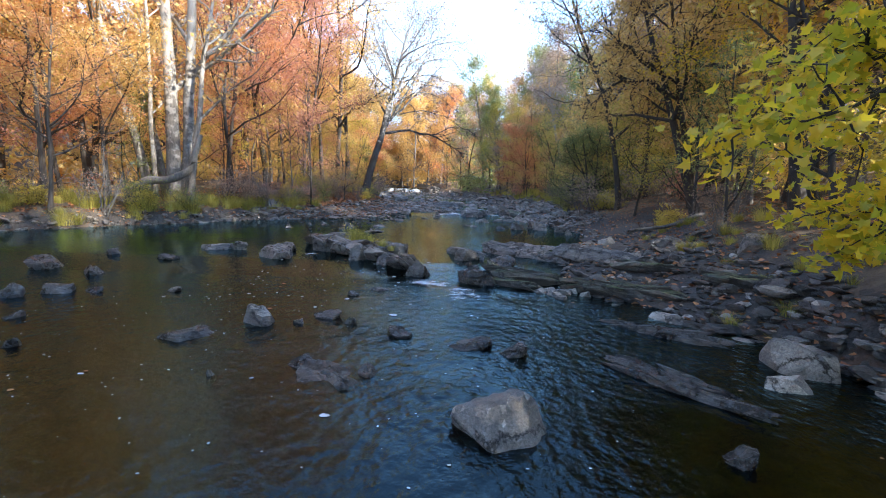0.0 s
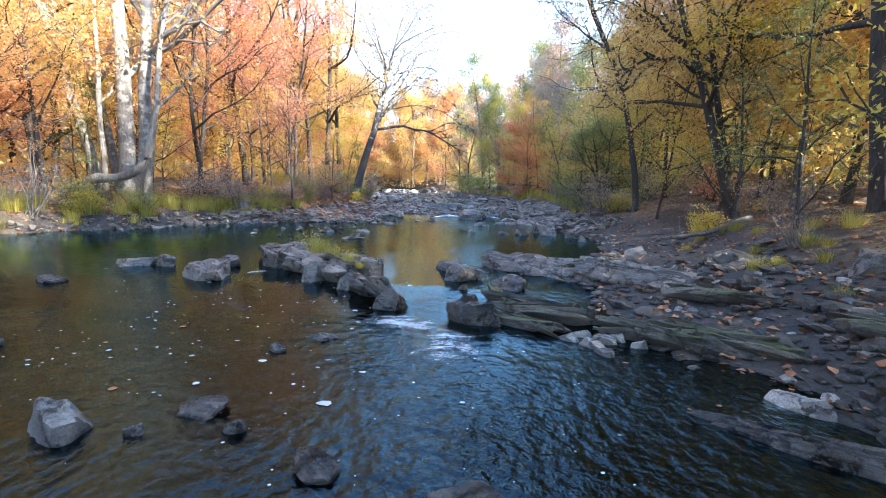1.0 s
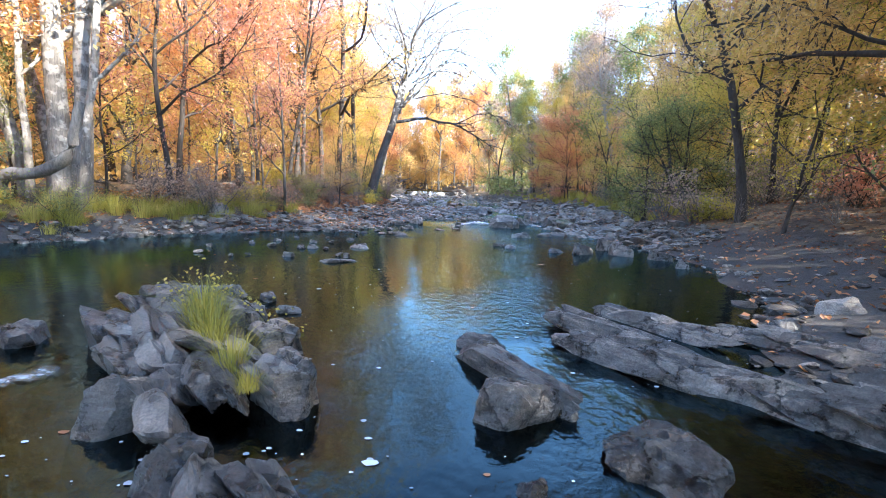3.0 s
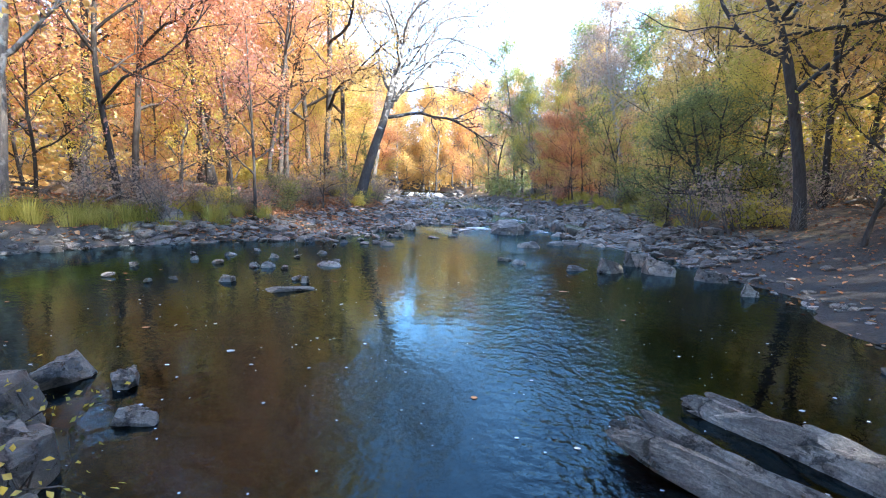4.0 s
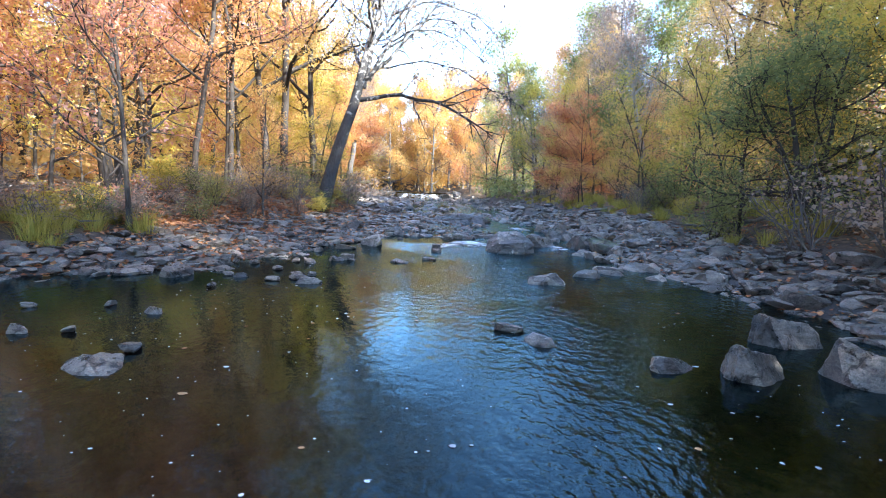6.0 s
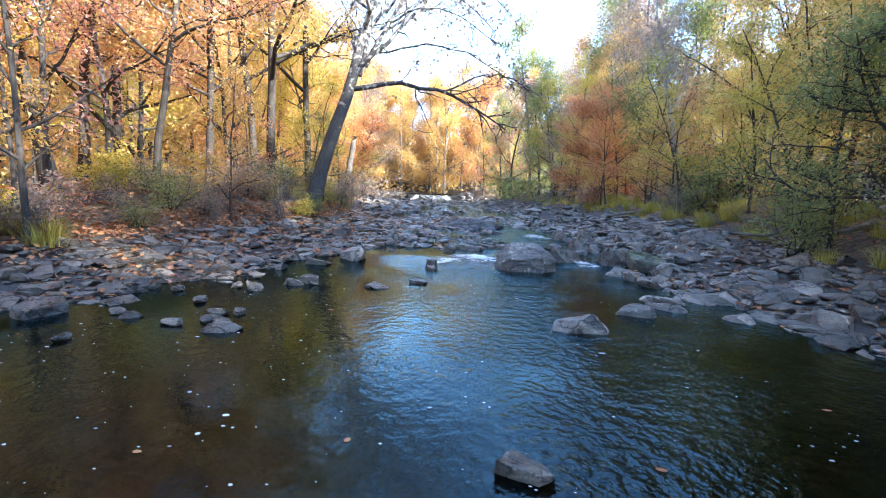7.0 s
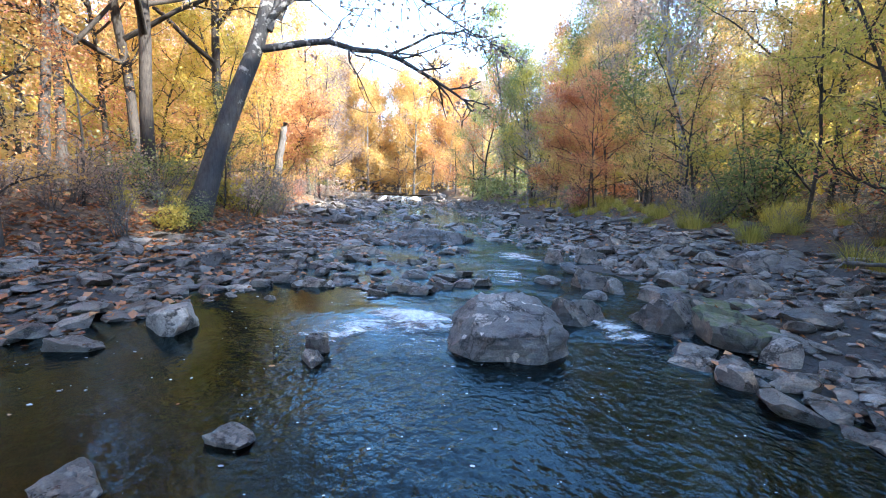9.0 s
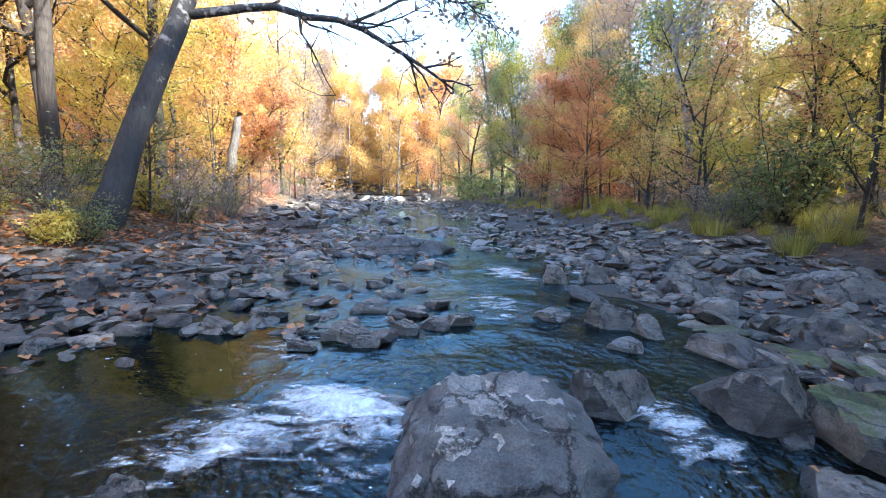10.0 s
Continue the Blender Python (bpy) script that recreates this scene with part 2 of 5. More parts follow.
DEADWOOD = bark_material("weathered_wood", (0.06, 0.055, 0.05), (0.2, 0.185, 0.165))
LEAVES = {
    "yellow": leaf_material("yellow_leaves", [(0.2, (0.42, 0.26, 0.07)), (0.5, (0.7, 0.45, 0.12)), (0.8, (0.76, 0.55, 0.17)), (1.0, (0.52, 0.43, 0.12))], wash=(0.94, 0.99, 1.3)),
    "orange": leaf_material("orange_leaves", [(0.2, (0.42, 0.15, 0.05)), (0.5, (0.66, 0.32, 0.1)), (0.78, (0.72, 0.44, 0.14)), (1.0, (0.6, 0.47, 0.13))], wash=(0.92, 0.95, 1.4)),
    "rust": leaf_material("rust_leaves", [(0.2, (0.36, 0.14, 0.07)), (0.5, (0.6, 0.26, 0.12)), (0.8, (0.66, 0.37, 0.18)), (1.0, (0.6, 0.42, 0.18))]),
    "green": leaf_material("green_leaves", [(0.2, (0.13, 0.17, 0.06)), (0.5, (0.28, 0.32, 0.11)), (0.8, (0.42, 0.42, 0.14)), (1.0, (0.42, 0.38, 0.1))], wash=(0.72, 0.74, 0.8)),
    "lime": leaf_material("yellow_green_leaves", [(0.2, (0.3, 0.27, 0.06)), (0.5, (0.54, 0.44, 0.1)), (0.8, (0.7, 0.52, 0.12)), (1.0, (0.7, 0.47, 0.12))], wash=(0.95, 1.0, 0.95)),
    # yellow-green leaves with sunlight put into the colour, brighter than lime
    "maple": leaf_material("sunlit_maple_leaves", [(0.25, (0.55, 0.5, 0.05)), (0.45, (0.95, 0.68, 0.06)), (0.75, (1.0, 0.66, 0.06)), (1.0, (1.0, 0.55, 0.06))], 0.66, (0.8, 0.86, 0.7)),
    "tan": leaf_material("tan_leaves", [(0.2, (0.24, 0.17, 0.095)), (0.5, (0.42, 0.3, 0.165)), (0.8, (0.52, 0.39, 0.2)), (1.0, (0.54, 0.45, 0.18))]),
}
GRASS = leaf_material("dry_grass", [(0.2, (0.1, 0.1, 0.025)), (0.5, (0.26, 0.24, 0.06)), (0.8, (0.42, 0.36, 0.12)), (1.0, (0.4, 0.28, 0.12))], 0.35, (1.25, 1.25, 1.0))
LITTER = leaf_material("fallen_leaves", [(0.2, (0.2, 0.08, 0.035)), (0.45, (0.42, 0.19, 0.08)), (0.7, (0.56, 0.3, 0.12)), (1.0, (0.65, 0.45, 0.14))], 0.15, (0.85, 0.82, 0.9))


# ---- mesh helpers ----
def mesh_of(name, verts, faces, mat, smooth=False, sharp=None):
    me = bpy.data.meshes.new(name)
    verts, faces = np.asarray(verts, np.float32), np.asarray(faces, np.int32)
    k = faces.shape[1]
    me.vertices.add(len(verts))
    me.vertices.foreach_set("co", verts.ravel())
    me.loops.add(faces.size)
    me.loops.foreach_set("vertex_index", faces.ravel())
    me.polygons.add(len(faces))
    me.polygons.foreach_set("loop_start", np.arange(0, faces.size, k, dtype=np.int32))
    me.polygons.foreach_set("use_smooth", np.full(len(faces), smooth))
    me.update(calc_edges=True)
    if sharp:
        me.set_sharp_from_angle(angle=radians(sharp))
    me.materials.append(mat)
    return me


def part(name, me, parent, label=""):
    ob = new(name, me)
    ob.parent = parent
    return tagged(ob, label)


# ---- the lie of the land ----
def along(pairs):
    ys, vs = zip(*pairs)
    return lambda y: np.interp(y, ys, vs)


water_z = along([(-60, -0.08), (7.4, -0.08), (8.8, 0.0), (25.9, 0.01), (27.4, 0.13), (38, 0.32), (60, 0.72), (91, 1.22), (92.5, 2.4), (200, 3.2)])
shore_l = along([(-30, -14.5), (5, -14), (12, -12.9), (15, -11.1), (17, -9.8), (19, -8.6), (20.5, -7.3), (22, -5), (24, -4.3), (26, -3.9), (28, -3.1), (30, -2.8), (38, -3.2), (60, -6), (91, -12), (140, -16)])
shore_r = along([(-30, 3.9), (2, 3.95), (3.5, 3.9), (4.6, 3.7), (5.5, 3.2), (6.1, 2.9), (6.8, 2.6), (7.3, 2.2), (8.5, 2.4), (11, 2.8), (12, 3.6), (13, 4.3), (17, 5.5), (22, 5.3), (24.5, 4.6), (26.6, 4.0), (28.3, 4.9), (30.5, 5.1), (33, 4.7), (38, 4.4), (60, 3), (91, -5), (140, -9)])
bank_l = along([(-30, -15.5), (5, -14.6), (12, -13.2), (16, -10.8), (20, -8.7), (22.5, -7.4), (24, -7), (28, -6.6), (31, -5.9), (35, -5.1), (39, -6.2), (43, -8.4), (60, -12), (91, -19), (140, -24)])
bank_r = along([(-30, 4.6), (0, 4.3), (4.2, 4.3), (11, 6.3), (16, 8.4), (20, 7.2), (25.5, 7.4), (31, 8.9), (46, 8.2), (60, 6.6), (91, -1.5), (140, -5)])


def ground_z(x, y):
    x, y = np.asarray(x, float), np.asarray(y, float)
    w, sl, sr, bl, br = water_z(y), shore_l(y), shore_r(y), bank_l(y), bank_r(y)
    inside = np.minimum(x - sl, sr - x)
    riffle = np.clip((y - 27) / 2, 0, 1)
    depth = np.clip(0.05 + 0.11 * inside, 0.03, 0.42) * (1 - 0.5 * riffle)
    z = w - depth
    for s, b, low in ((-(x - sl), sl - bl, 0.42), (x - sr, br - sr, 0.6)):
        z = np.where(s > 0, w - 0.03 + low * np.clip(s / np.maximum(b, 0.4), 0, 1) ** 1.2, z)
    out_l, out_r = np.maximum(bl - x, 0), np.maximum(x - br, 0)
    z = z + (0.5 + 0.4 * np.clip((y - 24) / 5, 0, 1)) * (1 - np.exp(-out_l / 1.3)) + 0.012 * out_l + 0.42 * np.maximum(out_l - 22, 0) * np.clip((out_l - 22) / 25, 0, 1) * np.clip(1 - (out_l - 70) / 300, 0.15, 1)
    z = z + 0.55 * (1 - np.exp(-out_r / 1.2)) + 0.1 * out_r + 0.24 * np.maximum(out_r - 5, 0) * np.clip((out_r - 5) / 8, 0, 1) * np.clip(1 - (out_r - 45) / 300, 0.12, 1)
    z = z + 0.3 * np.clip(y - 100, 0, 50)
    wob = 0.07 * np.sin(x * 1.7 + 0.6 * y) * np.sin(y * 1.3 - x * 0.4) + 0.05 * np.sin(x * 3.9 + 1) * np.sin(y * 3.1 + 2 + x)
    wide = 0.25 * np.sin(x * 0.23 + 1) * np.sin(y * 0.19)
    calm = np.clip((np.maximum(out_l, out_r)) / 3, 0, 1)
    z = z + wob * (0.5 + 0.5 * riffle + calm) + wide * calm
    return z


def steps(pairs):
    """Coordinates with a pitch that changes from stretch to stretch."""
    out = []
    for (a, pitch), (b, _) in zip(pairs, pairs[1:]):
        out += list(np.linspace(a, b, max(1, round((b - a) / pitch)), endpoint=False))
    return np.array(out + [pairs[-1][0]])


def sheet(name, xs, ys, z, mat, attribute=()):
    gx, gy = np.meshgrid(xs, ys)
    gz = z(gx, gy)
    nx, ny = len(xs), len(ys)
    i = (np.arange(ny - 1)[:, None] * nx + np.arange(nx - 1)[None]).ravel()
    me = mesh_of(name, np.stack([gx.ravel(), gy.ravel(), gz.ravel()], 1), np.stack([i, i + 1, i + nx + 1, i + nx], 1), mat, True)
    for key, fn in attribute:
        a = me.attributes.new(key, "FLOAT", "POINT")
        a.data.foreach_set("value", fn(gx, gy).ravel().astype(np.float32))
    return new(name, me)


def stony(x, y):
    s = np.maximum(np.maximum(bank_l(y) - x, 0), np.maximum(x - bank_r(y), 0))
    return np.clip(1 - s / 0.9 + 0.25 * np.sin(x * 2.3) * np.sin(y * 1.9), 0, 1)


def lively(x, y):
    a = 0.09 + 0.75 * np.exp(-((y - 4.8) / 3.0) ** 2) * np.clip((x + 2.2) / 1.8, 0.4, 1)
    a = a + 0.5 * np.exp(-((y - 25.6) / 1.8) ** 2) * np.clip((x + 1.6) / 1.6, 0.2, 1) + 0.6 * (y > 26.8) * np.where(y < 29.3, np.clip((x + 0.3) / 1.5, 0.08, 1), 1) + 0.25 * np.exp(-((y - 21.5) / 3.0) ** 2) * np.clip(x + 0.4, 0.2, 1)
    a = a + 0.45 * np.exp(-((x - 1.0 - 0.06 * (y - 12)) / 0.5) ** 2) * (y > 11) * (y < 24)
    return np.clip(a, 0.05, 2.2)


ground = sheet("ground", steps([(-900, 90), (-180, 10), (-40, 1.2), (-16, 0.22), (12, 0.6), (30, 3), (120, 40), (900, 1)]),
               steps([(-700, 70), (-60, 6), (-12, 0.4), (0, 0.22), (34, 0.4), (60, 0.8), (110, 4), (180, 40), (1200, 1)]), ground_z, GROUND, [("stony", stony), ("drowned", lambda x, y: np.clip((water_z(y) - ground_z(x, y)) / 0.05, 0, 1))])
tagged(ground, "leaf-strewn brown woodland earth with grey gravel beside the stream", "ground", kind="structure")


def channel(y):
    """The middle of the fast water through the riffle."""
    return np.interp(y, [26, 28, 30, 32, 34, 37, 40, 46], [1.2, 1.5, 2.1, 2.5, 2.3, 1.3, 0.6, 0.2])


def surface(x, y):
    """The water's face: flat in the pools, in standing waves where it runs."""
    fast = np.clip((y - 27.3) / 0.8, 0, 1) * np.clip((46 - y) / 8, 0, 1) * np.exp(-((x - channel(y)) / 1.5) ** 2)
    fast = fast + 0.5 * np.exp(-((y - 7.0) / 1.4) ** 2 - ((x - 0.5) / 0.9) ** 2)
    wave = np.sin(7.1 * y + 2.2 * np.sin(1.9 * x) + 1.3 * x) + 0.7 * np.sin(11.3 * y - 4.1 * x + 1.7 * np.sin(2.3 * y)) + 0.6 * np.sin(9.7 * x + 3.3 * y + 2 * np.sin(1.7 * y))
    return water_z(y) + 0.009 * fast * wave


water = sheet("water", steps([(-22, 0.5), (-4, 0.08), (6, 0.5), (14, 1)]), steps([(-40, 1), (-6, 0.3), (5, 0.1), (9, 0.3), (26.6, 0.08), (42, 0.5), (60, 1), (90.5, 0.3), (94, 2), (130, 1)]), surface, WATER, [("lively", lively)])
tagged(water, "tea-brown shallow stream reflecting blue sky and autumn trees", "water", kind="structure")


# ---- stones ----
def ball(level):
    bm = bmesh.new()
    bmesh.ops.create_icosphere(bm, subdivisions=level, radius=1)
    v = np.array([p.co[:] for p in bm.verts])
    f = np.array([[p.index for p in q.verts] for q in bm.faces])
    bm.free()
    return v, f


BALLS = {k: ball(k) for k in (2, 3, 4, 5)}


def stone_shape(rng, level, cuts=13, rough=0.05, slabby=0.5, layers=0.0, dip=70, boxy=0.0, taper=0.0, planes=None):
    """An angular stone about 1 wide, 1 deep and 1 high: a ball cut by random planes, split along its bedding and roughened."""
    v, f = BALLS[level]
    if boxy:
        v = np.sign(v) * np.abs(v) ** (1 - boxy)
        v = v / np.abs(v).max()
    n = rng.normal(size=(cuts, 3))
    n[:, 2] *= 0.8
    n /= np.linalg.norm(n, axis=1)[:, None]
    h = rng.uniform(0.36, 0.8, cuts)
    n = np.vstack([n, [[0, 0, 1], [0.15, 0.1, -0.98]]])
    n[-2] += rng.normal(0, 0.16, 3)
    h = np.append(h, [slabby + 0.1, 0.6])
    if planes:
        n, h = np.array([q[:3] for q in planes], float), np.array([q[3] for q in planes])
        n /= np.linalg.norm(n, axis=1)[:, None]
    r = np.minimum(1.0, np.min(np.where(v @ n.T > 0.05, (h + 0.4 * boxy) / np.maximum(v @ n.T, 0.05), 9), axis=1))
    p = v * r[:, None]
    o = rng.uniform(0, 90, 3)
    d = np.array([noise.fractal(Vector(q * 2.2 + o), 0.75, 2.1, 7) for q in p])
    if layers:
        a = radians(dip + rng.uniform(-12, 12))
        bed = np.array((0.12, math.sin(a), math.cos(a)))
        s = (p @ bed) * 5.5 + 0.5 * d
        table = rng.uniform(-1, 1, 64)
        step = table[(np.floor(s).astype(int) + 32) % 64]
        notch = np.where(np.abs(s - np.round(s)) < 0.13, -0.6, 0)
        p = p + layers * (step + notch)[:, None] * (v * (0.35, 0.25, 1.0))
        cross = np.floor(p[:, 0] * 3.1 + 0.4 * d + 9).astype(int) % 64
        p = p + 0.5 * layers * table[::-1][cross][:, None] * (v * (0.2, 0.3, 0.8))
    p = p * (1 + rough * d)[:, None]
    lo, hi = p.min(0), p.max(0)
    p = (p - (lo + hi) / 2) / (hi - lo)
    p[:, :2] *= 1 - taper * np.clip(2 * p[:, 2:3], -0.4, 1)
    return p, f


def stone_mesh(name, rng, level, mat, **k):
    p, f = stone_shape(rng, level, **k)
    return mesh_of(name, p, f, mat, True, 22)


rng = np.random.default_rng(7)
STONES = {
    "L": [stone_mesh("stone", rng, 4, PALE_STONE, rough=0.08, layers=0.03, dip=25, cuts=13, taper=0.12) for _ in range(5)],
    "D": [stone_mesh("stone", rng, 4, SLATE, rough=0.09, slabby=0.4, layers=0.06, cuts=14) for _ in range(7)],
    "W": [stone_mesh("stone", rng, 4, WET_SLATE, rough=0.1, slabby=0.4, layers=0.08, cuts=14) for _ in range(6)],
    "J": [stone_mesh("crag", rng, 4, SLATE, rough=0.1, slabby=0.5, layers=0.08, cuts=14) for _ in range(4)],
    "M": [stone_mesh("stone", rng, 4, MOSSY, rough=0.1, layers=0.05) for _ in range(3)],
    "S": [stone_mesh("slab", rng, 4, SLATE, rough=0.08, layers=0.04, dip=55, cuts=14, boxy=0.3) for _ in range(4)],
    "B": [stone_mesh("boulder", np.random.default_rng(42), 5, BOULDER_STONE, rough=0.1, layers=0.045, dip=24,
                     planes=[(-0.08, -0.4, 0.92, 0.42), (-0.76, -0.15, 0.6, 0.62), (0.6, -0.15, 0.75, 0.62), (0.95, -0.15, 0.15, 0.8), (-0.1, -1, 0.05, 0.76), (-0.65, -0.75, 0.15, 0.82), (0.65, -0.75, 0.1, 0.82), (0, 0.9, 0.45, 0.62), (-0.95, 0.1, 0.1, 0.86)])],
    "Z": [stone_mesh("boulder", np.random.default_rng(60 + q), 4, WET_SLATE, rough=0.14, layers=0.05, dip=40, cuts=9, slabby=0.6, taper=0.1) for q in range(3)],
    "R": [stone_mesh("boulder", np.random.default_rng(50 + q), 4, SLATE, rough=0.12, layers=0.03, dip=20, cuts=9, slabby=0.62, taper=0.1) for q in range(4)],
}
STONE_LABEL = {
    "L": "pale grey angular boulder standing in the shallow stream",
    "W": "black wet slate rock breaking the stream's surface",
    "D": "dark wet slate rock breaking the stream's surface",
    "Z": "black wet slate boulder with tilted beds",
    "R": "rounded dark grey boulder beside the rapids",
    "M": "moss-grown grey slate rock beside the running water",
    "J": "jagged dark slate rock of the grassy islet", "K": "long moss-grown ledge of grey slate by the chute", "S": "long tilted slab of weathered grey slate", "B": "large pale grey boulder parting the white rapids",
}


def rock(x, y, w, h, kind, turn=None, deep=0.75, tilt=8, which=None, label=""):
    kind = "W" if kind == "D" and y < 9 else kind
    me = STONES[kind][which if which is not None else rng.integers(len(STONES[kind]))]
    ob = new("rock", me)
    z0 = max(float(water_z(y)), float(ground_z(x, y)))
    h = {"D": 0.72, "W": 0.72, "L": 0.8}.get(kind, 1.0) * h
    sunk = 0.06 + 0.85 * h
    t = rng.normal(-25, 22) if turn is None else turn
    ob.matrix_basis = pose(x, y, z0 + (h - sunk) / 2, rng.uniform(-tilt, tilt), rng.uniform(-tilt, tilt), t) @ Matrix.Diagonal((w, w * deep, h + sunk, 1))
    return tagged(ob, label or STONE_LABEL[kind], "rock", "rocks of the stream bed")


BEDS = {mat: [stone_mesh("bed", np.random.default_rng(90 + q), 4, mat, cuts=15, rough=0.07, slabby=0.55, boxy=0.35, layers=0.035, dip=85) for q in range(6)] for mat in (SLATE, MOSSY, WET_SLATE)}


def ledge(x, y, length, wide, h, turn, mat, beds, dip, label):
    """A long outcrop of thin tilted beds that lean on one another, with broken ends."""
    r = np.random.default_rng(int(1000 * abs(x) + 10 * y))
    e = new("rock_ledge")
    e.matrix_basis = pose(x, y, max(float(water_z(y)), float(ground_z(x, y))), 0, 0, turn)
    for i in range(beds):
        ob = part("bed", BEDS[mat][r.integers(6)], e)
        q = length * r.uniform(0.4, 0.8)
        top = h * r.uniform(0.6, 1.5) * (1 - 0.5 * abs(i / (beds - 1) - 0.4))
        ob.matrix_basis = (pose(r.uniform(-0.5, 0.5) * (length - q), (i / (beds - 1) - 0.5) * wide * 0.8, top * 0.3, dip + r.normal(0, 9), r.normal(0, 6), r.normal(0, 5))
                           @ Matrix.Diagonal((q, 0.72 * h + 0.07, max(1.6 * wide / beds, 0.05) * r.uniform(0.7, 1.4), 1)))
    return tagged(e, label, "rock", "rocks of the stream bed")


# the lower pool
for a in [(0.42, 2.64, 0.66, 0.3, "L", 12, 0.8, 4, 1), (-2.14, 4.75, 0.38, 0.28, "L"), (-2.68, 4.26, 0.58, 0.09, "D"), (-1.01, 3.45, 0.7, 0.08, "D"), (-0.8, 3.3, 0.4, 0.1, "D"), (-1.25, 3.6, 0.3, 0.12, "D"), (-0.62, 3.5, 0.25, 0.09, "D"), (-1.43, 5.05, 0.39, 0.1, "D"), (-1.1, 4.86, 0.18, 0.1, "D"), (-1.68, 4.79, 0.16, 0.07, "D"), (-1.07, 6.63, 0.44, 0.07, "D"), (-1.34, 6.21, 0.2, 0.1, "D"), (-0.46, 4.52, 0.38, 0.11, "D"), (0.3, 4.23, 0.5, 0.11, "D"), (0.72, 4.02, 0.31, 0.17, "D"), (0.6, 7.3, 0.72, 0.27, "Z", -35, 0.6, 5), (-1.93, 3.36, 0.11, 0.08, "D"), (-7.31, 7.57, 0.79, 0.3, "D"), (-6.07, 7.16, 0.47, 0.24, "D"), (-6.98, 8.78, 0.26, 0.17, "D")]:
    rock(*a)
for a in [(-5.64, 8.52, 0.47, 0.13, "D"), (-5.53, 5.89, 0.52, 0.17, "D"), (-5.85, 5.55, 0.3, 0.25, "D"), (-5.05, 5.95, 0.28, 0.11, "D"), (-4.02, 6.12, 0.25, 0.08, "D"), (-4.96, 4.67, 0.25, 0.09, "D"), (-4.12, 3.84, 0.18, 0.11, "D"), (-5.46, 9.91, 0.77, 0.18, "D"), (-3.6, 9.09, 0.88, 0.33, "D"), (3.42, 3.84, 0.63, 0.35, "L"), (2.99, 3.47, 0.4, 0.17, "L"), (3.03, 5.4, 0.5, 0.16, "L"), (1.84, 2.38, 0.25, 0.12, "D")]:
    rock(*a)
# the islet and the ledges
for a in [(-2.88, 10.19, 0.64, 0.53, "D"), (-1.81, 9.04, 0.55, 0.45, "D"), (-1.23, 8.57, 0.41, 0.36, "D"), (-1, 9.44, 0.57, 0.48, "D"), (-0.48, 7.77, 0.5, 0.43, "D"), (0.48, 7.61, 0.47, 0.38, "D"), (1.27, 8.98, 0.65, 0.29, "D"), (0.32, 10.72, 0.49, 0.18, "D"), (0.53, 9.41, 0.6, 0.39, "D"), (0.53, 8.73, 0.18, 0.13, "D"), (-3.77, 9.24, 0.28, 0.26, "L"), (-3.56, 9.39, 0.4, 0.35, "D"), (-3.79, 10.19, 0.5, 0.24, "D"), (-4.85, 9.94, 0.37, 0.28, "D"), (4.78, 12.22, 0.53, 0.28, "L"), (3.79, 11.67, 0.31, 0.16, "L"), (1.03, 8.47, 0.22, 0.19, "M")]:
    rock(*a)
for x, y, length, wide, h, kind, turn in [(1.45, 7.6, 1.9, 0.2, 0.3, "K", -34), (2.55, 6.7, 1.5, 0.2, 0.3, "K", -40), (1.25, 7.15, 1.3, 0.18, 0.16, "K", -36), (1.75, 11.0, 2.0, 0.14, 0.22, "S", -49), (2.3, 11.55, 1.8, 0.11, 0.16, "S", -52), (1.6, 10.4, 1.6, 0.14, 0.22, "S", -46), (2.5, 9.7, 1.7, 0.15, 0.24, "S", -44), (2.2, 10.2, 1.5, 0.1, 0.2, "S", -47),
                                          (3.4, 9.2, 1.9, 0.4, 0.3, "S", -40), (3.4, 10.9, 1.6, 0.16, 0.16, "S", -43), (0.55, 10.0, 1.5, 0.22, 0.26, "D", -52), (3.2, 6.5, 1.6, 0.26, 0.2, "K", -42), (3.9, 7.7, 1.5, 0.28, 0.2, "K", -40), (4.3, 5.7, 1.4, 0.28, 0.16, "K", -44), (3.5, 8.6, 1.3, 0.26, 0.16, "S", -38),
                                          (2.05, 3.4, 1.5, 0.2, 0.06, "S", -52),
                                          (2.6, 4.8, 1.5, 0.2, 0.05, "S", -38)]:
    if kind == "D":
        rock(x, y, length, h, kind, turn, wide, 4)
    else:
        ledge(x, y, length, wide * length, h, turn, MOSSY if kind == "K" else WET_SLATE if y < 5 else SLATE, 12, -56 if kind == "K" else 60, STONE_LABEL[kind])
for x, y, length, wide, h, turn in [(-2.4, 10.1, 1.6, 0.5, 0.5, -45), (-1.45, 9.3, 1.5, 0.45, 0.42, -50), (-0.75, 8.3, 1.2, 0.42, 0.4, -48), (-2.0, 9.9, 1.9, 0.4, 0.42, -42), (-3.3, 11.2, 1.4, 0.45, 0.4, -30)]:
    ledge(x, y, length, wide * length, h, turn, SLATE, 7, -48, STONE_LABEL["J"])
for a in [(-2.8, 11.2, 1.1, 0.38, "J"), (-2.2, 10.8, 0.9, 0.34, "J"), (-3.0, 12.05, 0.6, 0.22, "D"), (-1.5, 10.3, 0.7, 0.38, "D"), (-2.4, 12.0, 0.3, 0.14, "D"), (-3.5, 11.7, 0.7, 0.3, "D"), (-1.95, 11.5, 0.35, 0.12, "D")]:
    rock(*a, label="jagged dark slate rock of the grassy islet")
